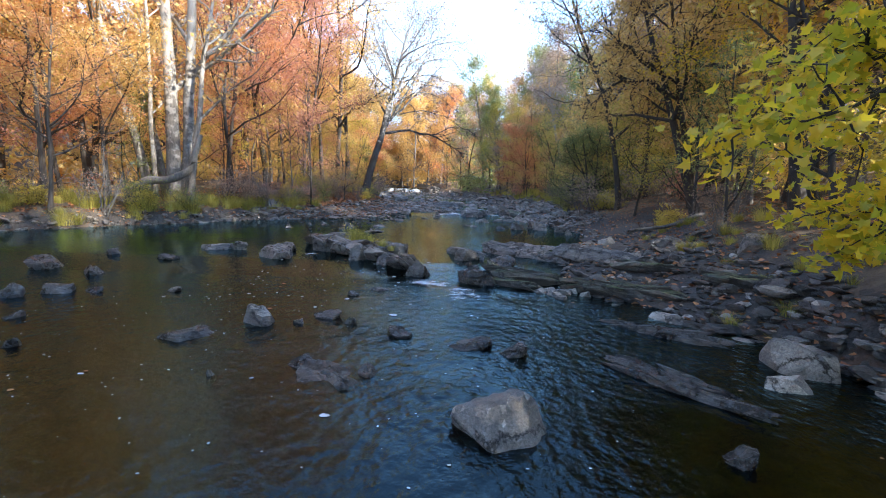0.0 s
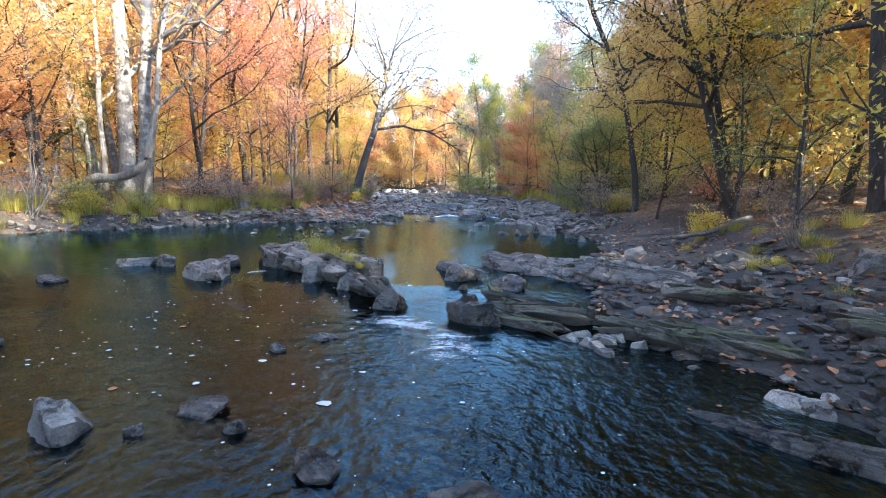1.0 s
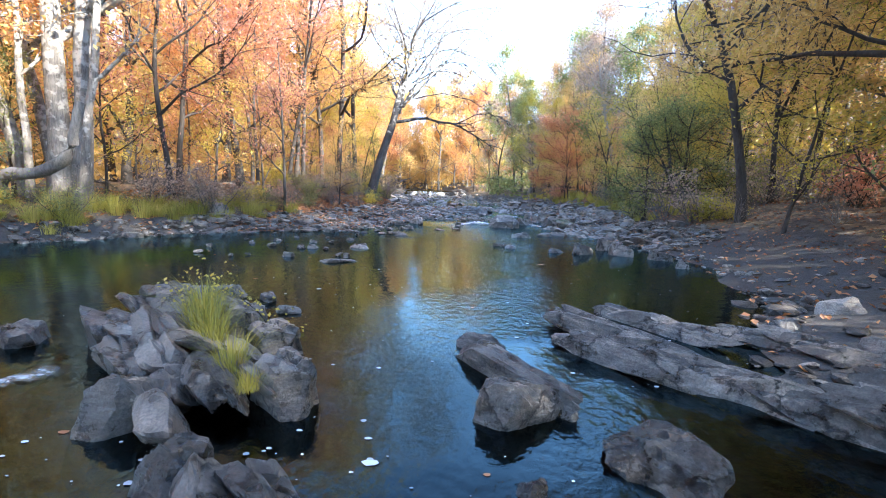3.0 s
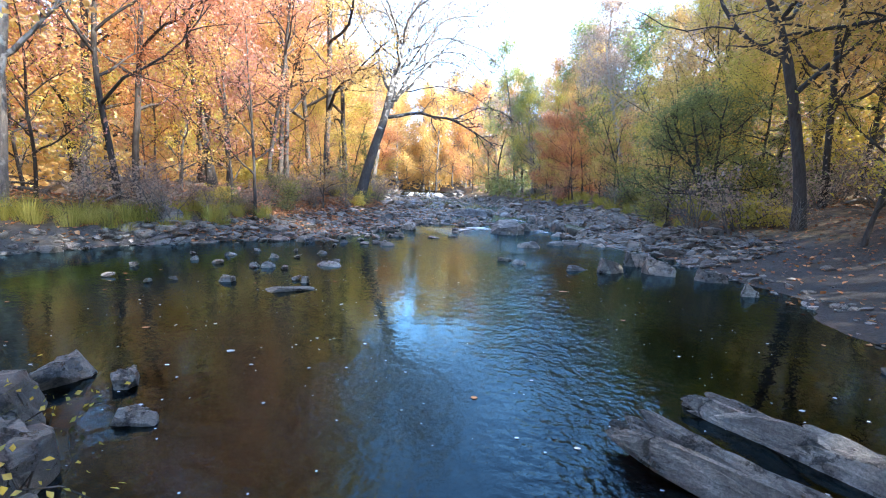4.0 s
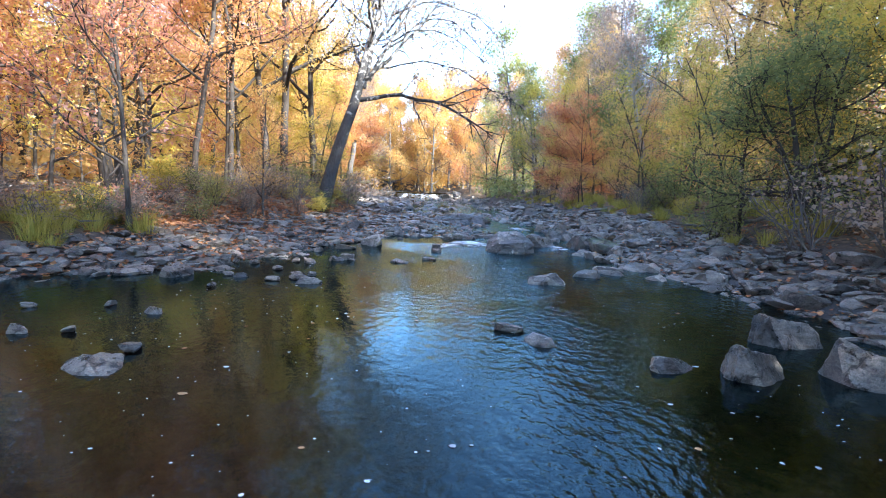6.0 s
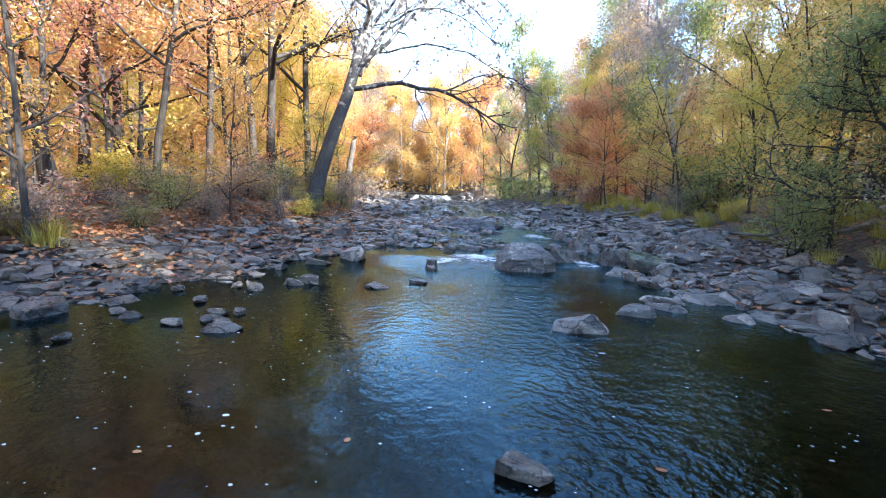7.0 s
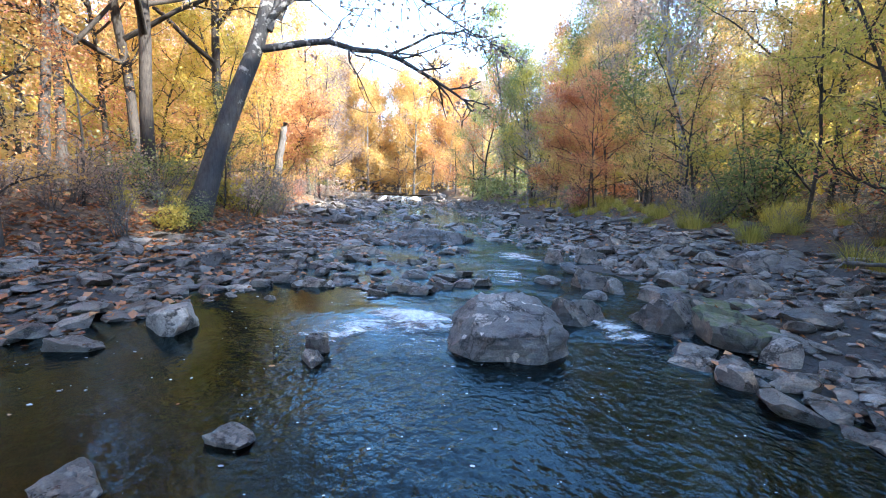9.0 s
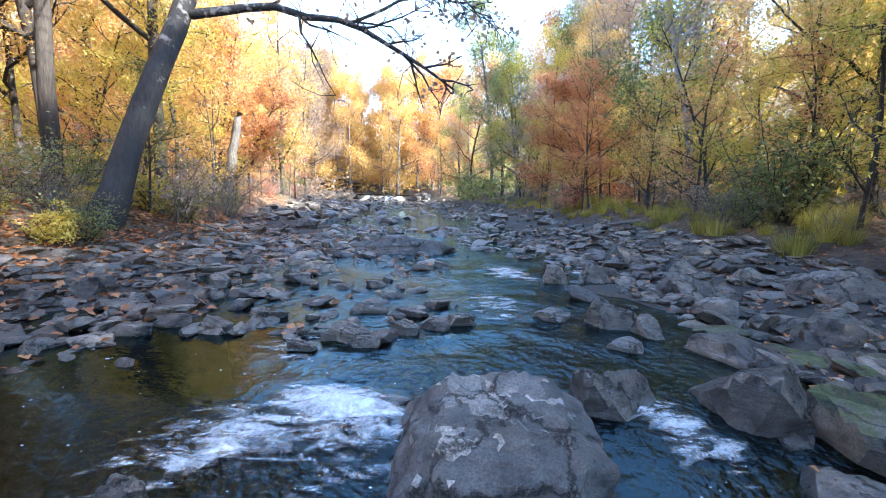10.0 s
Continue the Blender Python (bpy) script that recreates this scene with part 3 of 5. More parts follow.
for a in [(0.95, 8.35, 0.18, 0.1, "L"), (1.1, 8.15, 0.16, 0.09, "L"), (2.9, 7.7, 0.2, 0.1, "L"), (1.62, 6.78, 0.24, 0.1, "L"), (1.8, 6.9, 0.24, 0.08, "L"), (1.8, 6.55, 0.3, 0.1, "L"), (1.98, 6.72, 0.28, 0.1, "L"), (2.14, 6.8, 0.22, 0.12, "L"), (1.86, 6.36, 0.22, 0.08, "L"), (2.3, 6.6, 0.2, 0.12, "L")]:
    rock(*a, label="small pale stone washed up beside the mossy ledge")
# the middle pool
for a in [(-2.6, 15.2, 0.75, 0.09, "D"), (-3.82, 15.65, 0.33, 0.14, "D"), (-4.06, 16.98, 0.32, 0.11, "D"), (-3.76, 17.01, 0.3, 0.16, "D"), (-2.54, 15.77, 0.18, 0.16, "D"), (-5.63, 17.53, 0.26, 0.12, "D"), (1.3, 18.72, 0.37, 0.14, "L"), (2.48, 18.2, 0.51, 0.14, "D"), (3.17, 18.07, 0.6, 0.3, "R"), (4.16, 19.11, 0.75, 0.36, "R"), (4.15, 18.04, 0.72, 0.36, "R"), (4.9, 17.48, 0.6, 0.25, "R"), (1.98, 22.18, 0.75, 0.26, "L", 8, 0.7, 3), (-2.66, 17.47, 0.64, 0.11, "D"), (-3.4, 19.11, 0.28, 0.11, "D"), (-8.77, 20.98, 0.9, 0.4, "R", 10, 0.8, 4), (4.83, 16.23, 0.29, 0.27, "L"), (-4.21, 18.19, 0.23, 0.14, "D"), (-5.26, 18.24, 0.27, 0.12, "D")]:
    rock(*a)
for a in [(1.04, 19.16, 0.38, 0.14, "D"), (2.98, 23.05, 0.6, 0.17, "L", 8, 0.75, 3), (3.56, 23.45, 0.66, 0.13, "L", -42, 0.36, 3), (3.72, 23.9, 0.72, 0.13, "L", -12, 0.45, 3), (4.3, 24.15, 0.6, 0.16, "L"), (4.4, 23.0, 0.42, 0.16, "L"), (-2.25, 21.25, 0.47, 0.14, "D"), (-2.4, 24.08, 0.46, 0.2, "D"), (-2.6, 23.8, 0.4, 0.16, "D"), (-3.61, 21.5, 0.27, 0.12, "D"), (-2.45, 21.94, 0.23, 0.1, "D"), (-4.79, 21.46, 0.74, 0.24, "D"), (-3.02, 23.31, 0.36, 0.17, "D"), (-1.11, 23.98, 0.53, 0.07, "D"), (-0.44, 24.54, 0.38, 0.13, "D"), (-0.41, 25.98, 0.34, 0.15, "D"), (-3.03, 26.1, 0.63, 0.16, "D"), (5.42, 22.75, 0.47, 0.32, "L"), (4.7, 24.2, 0.7, 0.25, "L"), (5.3, 24.6, 0.85, 0.3, "D"), (5.9, 24.1, 0.7, 0.26, "L"), (5.3, 23.7, 0.6, 0.2, "D")]:
    rock(*a)
# the rapids and the riffle
rock(1.74, 26.72, 1.5, 0.56, "B", turn=4, tilt=2, deep=0.88)
rock(0.35, 27.45, 1.5, 0.05, "S", 3, 0.2, 1, label="low dark ledge under the lip of the rapids")
for a in [(2.81, 27.55, 0.85, 0.36, "R"), (3.67, 29.72, 0.8, 0.36, "R"), (2.86, 29.93, 0.63, 0.15, "R"), (3.46, 28.85, 0.42, 0.16, "L"), (4.15, 27.58, 1.3, 0.42, "R"), (4.51, 28.69, 1.0, 0.24, "R"), (-2.41, 26.73, 0.74, 0.36, "L"), (-2.55, 27.05, 0.27, 0.19, "D"), (-1.77, 28.04, 0.26, 0.09, "D"), (-0.42, 26.28, 0.32, 0.26, "D"), (0.2, 36.2, 3.3, 0.5, "Z", 4, 0.5, 3, 1), (4.56, 26.91, 0.95, 0.43, "M"), (4.7, 26.38, 0.4, 0.35, "L"), (3.74, 26.3, 0.61, 0.13, "D"), (3.91, 25.86, 0.38, 0.26, "L"), (-1.58, 32.16, 0.43, 0.27, "D"), (3.59, 32.49, 0.6, 0.36, "R"), (4.63, 32.85, 1.01, 0.36, "R")]:
    rock(*a)
for a in [(5.5, 31.4, 0.95, 0.4, "R"), (0.21, 28.99, 0.63, 0.22, "D"), (-4.04, 30.3, 0.78, 0.3, "D"), (-5.79, 30.18, 0.68, 0.36, "D"), (-2.64, 31.45, 0.56, 0.27, "D"), (7.18, 30.51, 0.96, 0.5, "L"), (5.48, 30.41, 0.67, 0.35, "L"), (5.2, 28.7, 0.9, 0.1, "M"), (5.7, 28.0, 0.9, 0.12, "M"), (5.0, 29.5, 0.7, 0.1, "M"), (6.3, 29.2, 1.1, 0.3, "R")]:
    rock(*a)


for x, y, w in [(-0.19, 28.58, 0.37), (0.88, 29.26, 0.46), (0.27, 30.05, 0.49), (0.9, 29.99, 0.53), (1.58, 29.66, 0.42), (1.25, 30.5, 0.44), (-1.15, 29.68, 0.39), (-2.91, 34.33, 0.84), (-2.11, 33.84, 0.6), (-1.73, 35.65, 0.71), (-4.74, 31.05, 1.05), (-3.3, 30.21, 0.51), (-3.43, 32.68, 1.06),
                (-2.39, 29.67, 0.69), (-1.53, 29.1, 0.62), (-2.33, 28.91, 0.47), (-2.91, 28.24, 0.29), (-1.0, 29.67, 0.46), (-1.92, 30.76, 0.55), (-1.42, 33.01, 0.85), (-3.98, 34.72, 0.87), (0.42, 28.75, 0.45), (0.05, 28.92, 0.33), (5.82, 30.73, 0.82), (6.02, 29.46, 0.81)]:
    rock(x, y, w, 0.13 + 0.09 * w, "D", rng.normal(-10, 25), 0.7, 5, label="flat dark slate stone in the leaf-strewn riffle")
for x, y, w in [(7.41, 30.41, 1.29), (7.58, 34.5, 0.99), (7.12, 31.91, 0.85), (4.01, 29.39, 0.51), (-1.76, 46.5, 1.2), (6.6, 33.2, 0.7), (6.2, 35.5, 0.8)]:
    rock(x, y, w, 0.2 + 0.08 * w, "R")
for x, y, w, h in [(4.95, 9.15, 1.05, 0.34), (4.1, 9.1, 0.5, 0.2), (4.5, 8.05, 0.42, 0.16), (5.6, 7.4, 0.6, 0.2), (3.9, 10.6, 0.6, 0.2)]:
    rock(x, y, w, h, "R", label="weathered grey boulder on the stony bank")


TOPS = []   # the highest point of each heaped stone


def heap(name, label, places, size, mat, level=2, flat=(0.3, 0.6), seed=1, count_as="stones", proud=9.0):
    """Many stones joined into one object: places is a function that draws (x, y) or None."""
    r = np.random.default_rng(seed)
    shapes = [stone_shape(r, level, cuts=9, rough=0.04) for _ in range(12)]
    vs, fs, k = [], [], 0
    for x, y in places(r):
        p, f = shapes[r.integers(12)]
        s = float(np.clip(r.lognormal(math.log(size), 0.5), size * 0.4, size * 3.2))
        m = (pose(x, y, 0, r.normal(0, 9), r.normal(0, 9), r.uniform(0, 360)) @ Matrix.Diagonal((s, s * r.uniform(0.55, 0.9), s * r.uniform(*flat), 1)))
        q = p @ np.array(m.to_3x3()).T + np.array((x, y, max(float(ground_z(x, y)), float(water_z(y)) - proud) + s * 0.1))
        TOPS.append(tuple(q[q[:, 2].argmax()]))
        vs.append(q)
        fs.append(f + k)
        k += len(q)
    return tagged(new(name, mesh_of(name, np.vstack(vs), np.vstack(fs), mat, True, 30)), label, count_as, kind="stuff")


def between(lo, hi, y0, y1, n):
    def draw(r):
        for _ in range(n):
            y = y0 + (y1 - y0) * r.random()
            a, b = lo(y), hi(y)
            if b > a:
                yield a + (b - a) * r.random(), y
    return draw


def off_beach(places):
    """Leaves the smooth gravel beach on the right shore nearly clear."""
    def draw(r):
        for x, y in places(r):
            if not (10.2 < y < 19 and x > shore_r(y) + 0.8) or r.random() < 0.08:
                yield x, y
    return draw


def riffle_places(n):
    """Stones of the riffle, thick on its left and thin where the main channel runs."""
    def draw(r):
        for _ in range(n):
            y = 28.9 + 15 * r.random()
            x = shore_l(y) + (shore_r(y) - shore_l(y)) * r.random()
            mid = float(channel(y))
            gone = (0.9 if x < mid else 1.4) * (1.0 if y < 36 else 0.6)
            pool = x > mid and x < 5.4 and y < 33.5
            if (abs(x - mid) > gone or r.random() < 0.04) and not (pool and r.random() < 0.85):
                yield x, y
    return draw


heap("bar_stones", "flat grey slate stones heaped on a bar by the water", between(lambda y: bank_l(y) - 0.2, lambda y: shore_l(y) + 0.7, 19.5, 40, 2700), 0.2, SLATE, seed=3, flat=(0.2, 0.42))
heap("bank_stones", "broken grey slate stones along the bank", off_beach(between(lambda y: shore_r(y) - 0.3, lambda y: bank_r(y) + 0.2, -3, 14, 1900)), 0.13, SHADED_BROWN, seed=4, flat=(0.2, 0.5))
heap("ledge_stones", "flat grey slate stones along the bank", between(lambda y: shore_r(y) - 0.3, lambda y: bank_r(y) + 0.2, 19, 42, 2000), 0.22, SLATE, seed=14, flat=(0.2, 0.45))
heap("pale_stones", "scattered pale grey stones along the bank", off_beach(between(lambda y: shore_r(y) - 0.2, lambda y: bank_r(y), 0, 34, 1000)), 0.1, PALE_STONE, seed=5)
heap("riffle_stones", "grey slate stones in the shallow riffle", riffle_places(900), 0.24, SLATE, seed=6, flat=(0.25, 0.5), proud=0.05)
heap("far_stones", "grey stones of the upper stream bed", between(lambda y: bank_l(y), lambda y: bank_r(y), 40, 92, 1300), 0.42, SLATE, seed=8)
# dark slate here stands in for the shadows on pale shore stones
heap("shore_stones", "pale stones along the grassy shore", between(lambda y: bank_l(y) - 0.1, lambda y: shore_l(y) + 0.3, 8, 20, 500), 0.16, SLATE, seed=9)


# single flat stones that lie on top of the rest
PLATES = [stone_mesh("stone", rng, 3, SLATE, rough=0.12, layers=0.08, dip=15, cuts=8) for _ in range(8)]
for lo, hi, y0, y1, n, size in [(lambda y: bank_l(y) + 0.4, lambda y: shore_l(y) + 0.6, 21, 35, 46, 0.34), (lambda y: shore_l(y), lambda y: 1.3, 28.8, 38, 26, 0.32),
                                (lambda y: -5.2, lambda y: -2.2, 20.6, 25.5, 14, 0.22), (lambda y: -6.2, lambda y: -2.5, 15, 19.6, 12, 0.16), (lambda y: shore_r(y), lambda y: bank_r(y), 3, 13, 14, 0.3), (lambda y: shore_r(y) - 0.1, lambda y: bank_r(y) - 0.6, 21, 37, 36, 0.4)]:
    for x, y in off_beach(between(lo, hi, y0, y1, n))(rng):
        s = size * rng.uniform(0.7, 1.6)
        ob = new("rock", PLATES[rng.integers(8)])
        ob.matrix_basis = pose(x, y, max(float(ground_z(x, y)), float(water_z(y)) - 0.03) + 0.06, rng.normal(0, 7), rng.normal(0, 7), rng.normal(-30, 40)) @ Matrix.Diagonal((s, s * rng.uniform(0.5, 0.85), s * rng.uniform(0.25, 0.45), 1))
        tagged(ob, "flat grey slate stone on the stony bar", "rock", "rocks of the stream bed")


# ---- trees ----
def tube(pts, radii, sides):
    pts, radii = np.asarray(pts, float), np.asarray(radii, float)
    t = np.gradient(pts, axis=0)
    t /= np.linalg.norm(t, axis=1)[:, None] + 1e-9
    ref = np.where(np.abs(t[:, 2:3]) > 0.9, [[1.0, 0, 0]], [[0, 0, 1.0]])
    u = np.cross(t, ref)
    u /= np.linalg.norm(u, axis=1)[:, None] + 1e-9
    w = np.cross(t, u)
    a = np.arange(sides) * 2 * math.pi / sides
    v = pts[:, None] + radii[:, None, None] * (np.cos(a)[None, :, None] * u[:, None] + np.sin(a)[None, :, None] * w[:, None])
    i = (np.arange(len(pts) - 1)[:, None] * sides + np.arange(sides)[None]).ravel()
    j = (np.arange(len(pts) - 1)[:, None] * sides + (np.arange(sides)[None] + 1) % sides).ravel()
    return v.reshape(-1, 3), np.stack([i, j, j + sides, i + sides], 1)


class Wood:
    def __init__(self):
        self.v, self.f, self.n = [], [], 0

    def add(self, pts, radii, sides):
        v, f = tube(pts, radii, sides)
        self.v.append(v)
        self.f.append(f + self.n)
        self.n += len(v)

    def mesh(self, name, mat):
        return mesh_of(name, np.vstack(self.v), np.vstack(self.f), mat, True)


def limb(r, start, way, length, n, droop=0.0, rise=0.0, wobble=0.12):
    pts, d = [np.array(start, float)], np.array(way, float)
    for _ in range(n):
        d = d + r.normal(0, wobble, 3) + np.array((0, 0, rise - droop)) / n
        d /= np.linalg.norm(d)
        pts.append(pts[-1] + d * length / n)
    return np.array(pts), d


def leaves(name, r, anchors, count, size, mat, spread=0.25, plain=False, lobed=False):
    # leaves lie in flat sprays along the twigs
    a = anchors[r.integers(len(anchors), size=count)] + r.normal(0, spread, (count, 3)) * ((1.1, 1.1, 0.45) if spread < 0.4 else (1, 1, 0.95))
    s = size * r.uniform(0.6, 1.3, count)[:, None]
    n = r.normal(size=(count, 3)) * (1, 1, 0.8) + (0, 0, 0.9)
    n /= np.linalg.norm(n, axis=1)[:, None]
    u = np.cross(n, r.normal(size=(count, 3)))
    u /= np.linalg.norm(u, axis=1)[:, None] + 1e-9
    w = np.cross(n, u)
    if lobed:
        # a broad leaf with five points, cupped a little
        ang = np.array((-90, -58, -28, -2, 22, 45, 90, 135, 158, 182, 208, 238)) * math.pi / 180
        far_out = np.array((0.3, 0.36, 0.62, 0.38, 0.75, 0.42, 0.9, 0.42, 0.75, 0.38, 0.62, 0.36))
        rim = [a + (u * math.sin(q) + w * math.cos(q)) * s * d * 0.62 + n * s * 0.12 * d for q, d in zip(ang, far_out)]
        v = np.stack([a] + rim, 1).reshape(-1, 3)
        i = np.arange(count)[:, None] * 13
        f = np.concatenate([i + (0, 1 + k, 1 + (k + 1) % 12) for k in range(12)], 1).reshape(-1, 3)
        return mesh_of(name, v, f, mat)
    if plain:
        v = np.stack([a - u * s * 0.6 + w * s * 0.2, a + w * s * 0.45 + u * s * 0.1, a + u * s * 0.6 - w * s * 0.35], 1).reshape(-1, 3)
        return mesh_of(name, v, np.arange(count * 3).reshape(-1, 3), mat)
    v = np.stack([a - u * s * 0.55, a + w * s * 0.42 + n * s * 0.12, a + u * s * 0.6, a - w * s * 0.42 + n * s * 0.12], 1).reshape(-1, 3)
    i = np.arange(count)[:, None] * 4
    f = np.concatenate([i + (0, 1, 2), i + (0, 2, 3)], 1).reshape(-1, 3)
    return mesh_of(name, v, f, mat)


def tree_meshes(seed, height, girth, bark, foliage, count, leaf=0.15, first=0.3, limbs=15, reach=0.34, lean=(0, 0), stems=1, up=0.5, twigs=4, spread=0.3, bare=0.0, fine=True):
    """Trunk and crown meshes of one tree, base at the origin."""
    r = np.random.default_rng(seed)
    wood, anchors = Wood(), []
    for s in range(stems):
        h = height * (1 if s == 0 else r.uniform(0.75, 0.95))
        g = girth * (1 if s == 0 else 0.8)
        az = r.uniform(0, 6.28)
        tilt = np.array((lean[0], lean[1], 1.0)) + (0 if stems == 1 else 0.13) * np.array((math.cos(az), math.sin(az), 0))
        base = np.array((0, 0, -0.3)) + (0 if s == 0 else 1) * np.array((math.cos(az), math.sin(az), 0)) * girth * 1.3
        n = 14
        trunk, _ = limb(r, base, tilt / np.linalg.norm(tilt), h, n, wobble=0.05, rise=0.25)
        k = np.linspace(0, 1, n + 1)
        rad = g * 0.5 * (1 - k) ** 0.8 + 0.012
        rad[0] *= 1.6
        rad[1] *= 1.1
        wood.add(trunk, rad, 10)
        m = limbs if s == 0 else max(5, limbs // 2)
        for b in range(m):
            q = first + (0.97 - first) * (b + r.random()) / m
            i = min(int(q * n), n - 1)
            p = trunk[i] + (trunk[i + 1] - trunk[i]) * (q * n - i)
            az = b * 2.4 + r.uniform(-0.5, 0.5)
            way = np.array((math.cos(az), math.sin(az), up + 0.7 * q + r.uniform(-0.2, 0.2)))
            way /= np.linalg.norm(way)
            ln = height * reach * (1.15 - 0.75 * q) * r.uniform(0.75, 1.25)
            br = min(float(np.interp(q, k, rad)) * 0.62, 0.03 * ln)
            lp, _ = limb(r, p, way, ln, 7, rise=0.25, wobble=0.15)
            wood.add(lp, br * np.linspace(1, 0.22, 8) + 0.004, 5)
            for c in range(6):
                e = 0.25 + 0.75 * (c + r.random()) / 6
                i2 = min(int(e * 7), 6)
                p2 = lp[i2] + (lp[i2 + 1] - lp[i2]) * (e * 7 - i2)
                d2 = (lp[i2 + 1] - lp[i2])
                d2 = d2 / np.linalg.norm(d2) + r.normal(0, 0.6, 3)
                d2 /= np.linalg.norm(d2)
                l2 = ln * 0.42 * (1.2 - e * 0.6) * r.uniform(0.6, 1.2)
                sp, _ = limb(r, p2, d2, l2, 4, rise=0.15, wobble=0.2)
                if fine:
                    wood.add(sp, br * 0.4 * np.linspace(1, 0.25, 5) + 0.004, 3)
                anchors.append(sp[1:])
                for _ in range(twigs):
                    i3 = r.integers(1, 5)
                    d3 = r.normal(0, 1, 3) + (0, 0, 0.2)
                    d3 /= np.linalg.norm(d3)
                    tp, _ = limb(r, sp[i3], d3, l2 * r.uniform(0.35, 0.7), 2, wobble=0.25)
                    wood.add(tp, np.array((0.006, 0.005, 0.003)) * (0.7 + height / 20), 3)
                    anchors.append(tp[1:])
    anchors = np.vstack(anchors)
    if bare:
        anchors = anchors[anchors[:, 2] > height * bare]
    return wood.mesh("trunk", bark), leaves("crown", r, anchors, count, leaf, foliage, spread, True)


def plant(meshes, x, y, turn=0.0, size=1.0, name="tree", label="", category="tree", group="", parts=("trunk", "crown")):
    e = new(name)
    e.matrix_basis = pose(x, y, float(ground_z(x, y)), 0, 0, turn) @ Matrix.Scale(size, 4)
    for key, me in zip(parts, meshes):
        part(key, me, e)
    return tagged(e, label, category, group)


def stemmed(seed, stems, bark, foliage, count, leaf=0.15, limbs=9, reach=0.26, extra=(), rise=0.3, up=0.7, first=0.35, spread=0.3, straighten=0.35, twig=0.009, subs_each=7, stout=0.6, lobed=0):
    """A tree of several given stems: (dx, dy, lean x, lean y, height, girth); extra limbs as (points, radius)."""
    r = np.random.default_rng(seed)
    wood, anchors = Wood(), []

    def branch(p, way, ln, br, n=7, subs=subs_each):
        lp, _ = limb(r, p, way, ln, n, rise=rise, wobble=0.16)
        dress(lp, ln, br, subs)

    def dress(lp, ln, br, subs):
        n = len(lp) - 1
        wood.add(lp, br * np.linspace(1, 0.2, n + 1) + 0.004, 6)
        for c in range(subs):
            e = 0.2 + 0.8 * (c + r.random()) / subs
            i = min(int(e * n), n - 1)
            p2 = lp[i] + (lp[i + 1] - lp[i]) * (e * n - i)
            d2 = (lp[i + 1] - lp[i]) / np.linalg.norm(lp[i + 1] - lp[i]) + r.normal(0, 0.6, 3)
            d2 /= np.linalg.norm(d2)
            l2 = ln * 0.4 * (1.25 - 0.7 * e) * r.uniform(0.6, 1.3)
            sp, _ = limb(r, p2, d2, l2, 5, rise=0.2, wobble=0.22)
            wood.add(sp, br * (0.36 if stout > 0.55 else 0.3) * np.linspace(1, 0.25, 6) + 0.003, 4)
            anchors.append(sp[2:])
            for _ in range(5):
                d3 = r.normal(0, 1, 3) + (0, 0, 0.15)
                d3 /= np.linalg.norm(d3)
                tp, _ = limb(r, sp[r.integers(1, 6)], d3, l2 * r.uniform(0.3, 0.65), 3, wobble=0.3)
                wood.add(tp, twig * np.array((1.0, 0.8, 0.6, 0.45)), 3)
                anchors.append(tp[1:])

    for dx, dy, lx, ly, h, g in stems:
        way = np.array((lx, ly, 1.0))
        trunk, _ = limb(r, (dx, dy, -0.3), way / np.linalg.norm(way), h, 16, wobble=0.045, rise=straighten)
        k = np.linspace(0, 1, 17)
        rad = g * 0.5 * (1 - k) ** 0.75 + 0.012
        rad[0] *= 1.45
        rad[1] *= 1.08
        wood.add(trunk, rad, 12)
        for b in range(limbs):
            q = first + (0.98 - first) * (b + r.random()) / limbs
            i = min(int(q * 16), 15)
            az = b * 2.4 + r.uniform(-0.5, 0.5)
            w = np.array((math.cos(az), math.sin(az), up + 0.5 * q + r.uniform(-0.2, 0.2)))
            branch(trunk[i], w / np.linalg.norm(w), h * reach * (1.2 - 0.7 * q) * r.uniform(0.7, 1.25), float(rad[i]) * stout)
    for pts, br in extra:
        pts = np.array(pts, float)
        ln = float(np.sum(np.linalg.norm(np.diff(pts, axis=0), axis=1)))
        t = np.linspace(0, 1, len(pts))
        fine = np.stack([np.interp(np.linspace(0, 1, 12), t, pts[:, a]) for a in range(3)], 1) + r.normal(0, 0.035, (12, 3))
        dress(fine, ln * 0.7, br, 12)
    if lobed:
        return wood.mesh("trunk", bark), leaves("crown", r, np.vstack(anchors), count, leaf, foliage, spread, lobed=True)
    return wood.mesh("trunk", bark), leaves("crown", r, np.vstack(anchors), 2 * count if count > 4000 else count, leaf * (0.85 if count > 4000 else 1), foliage, spread, count > 4000)


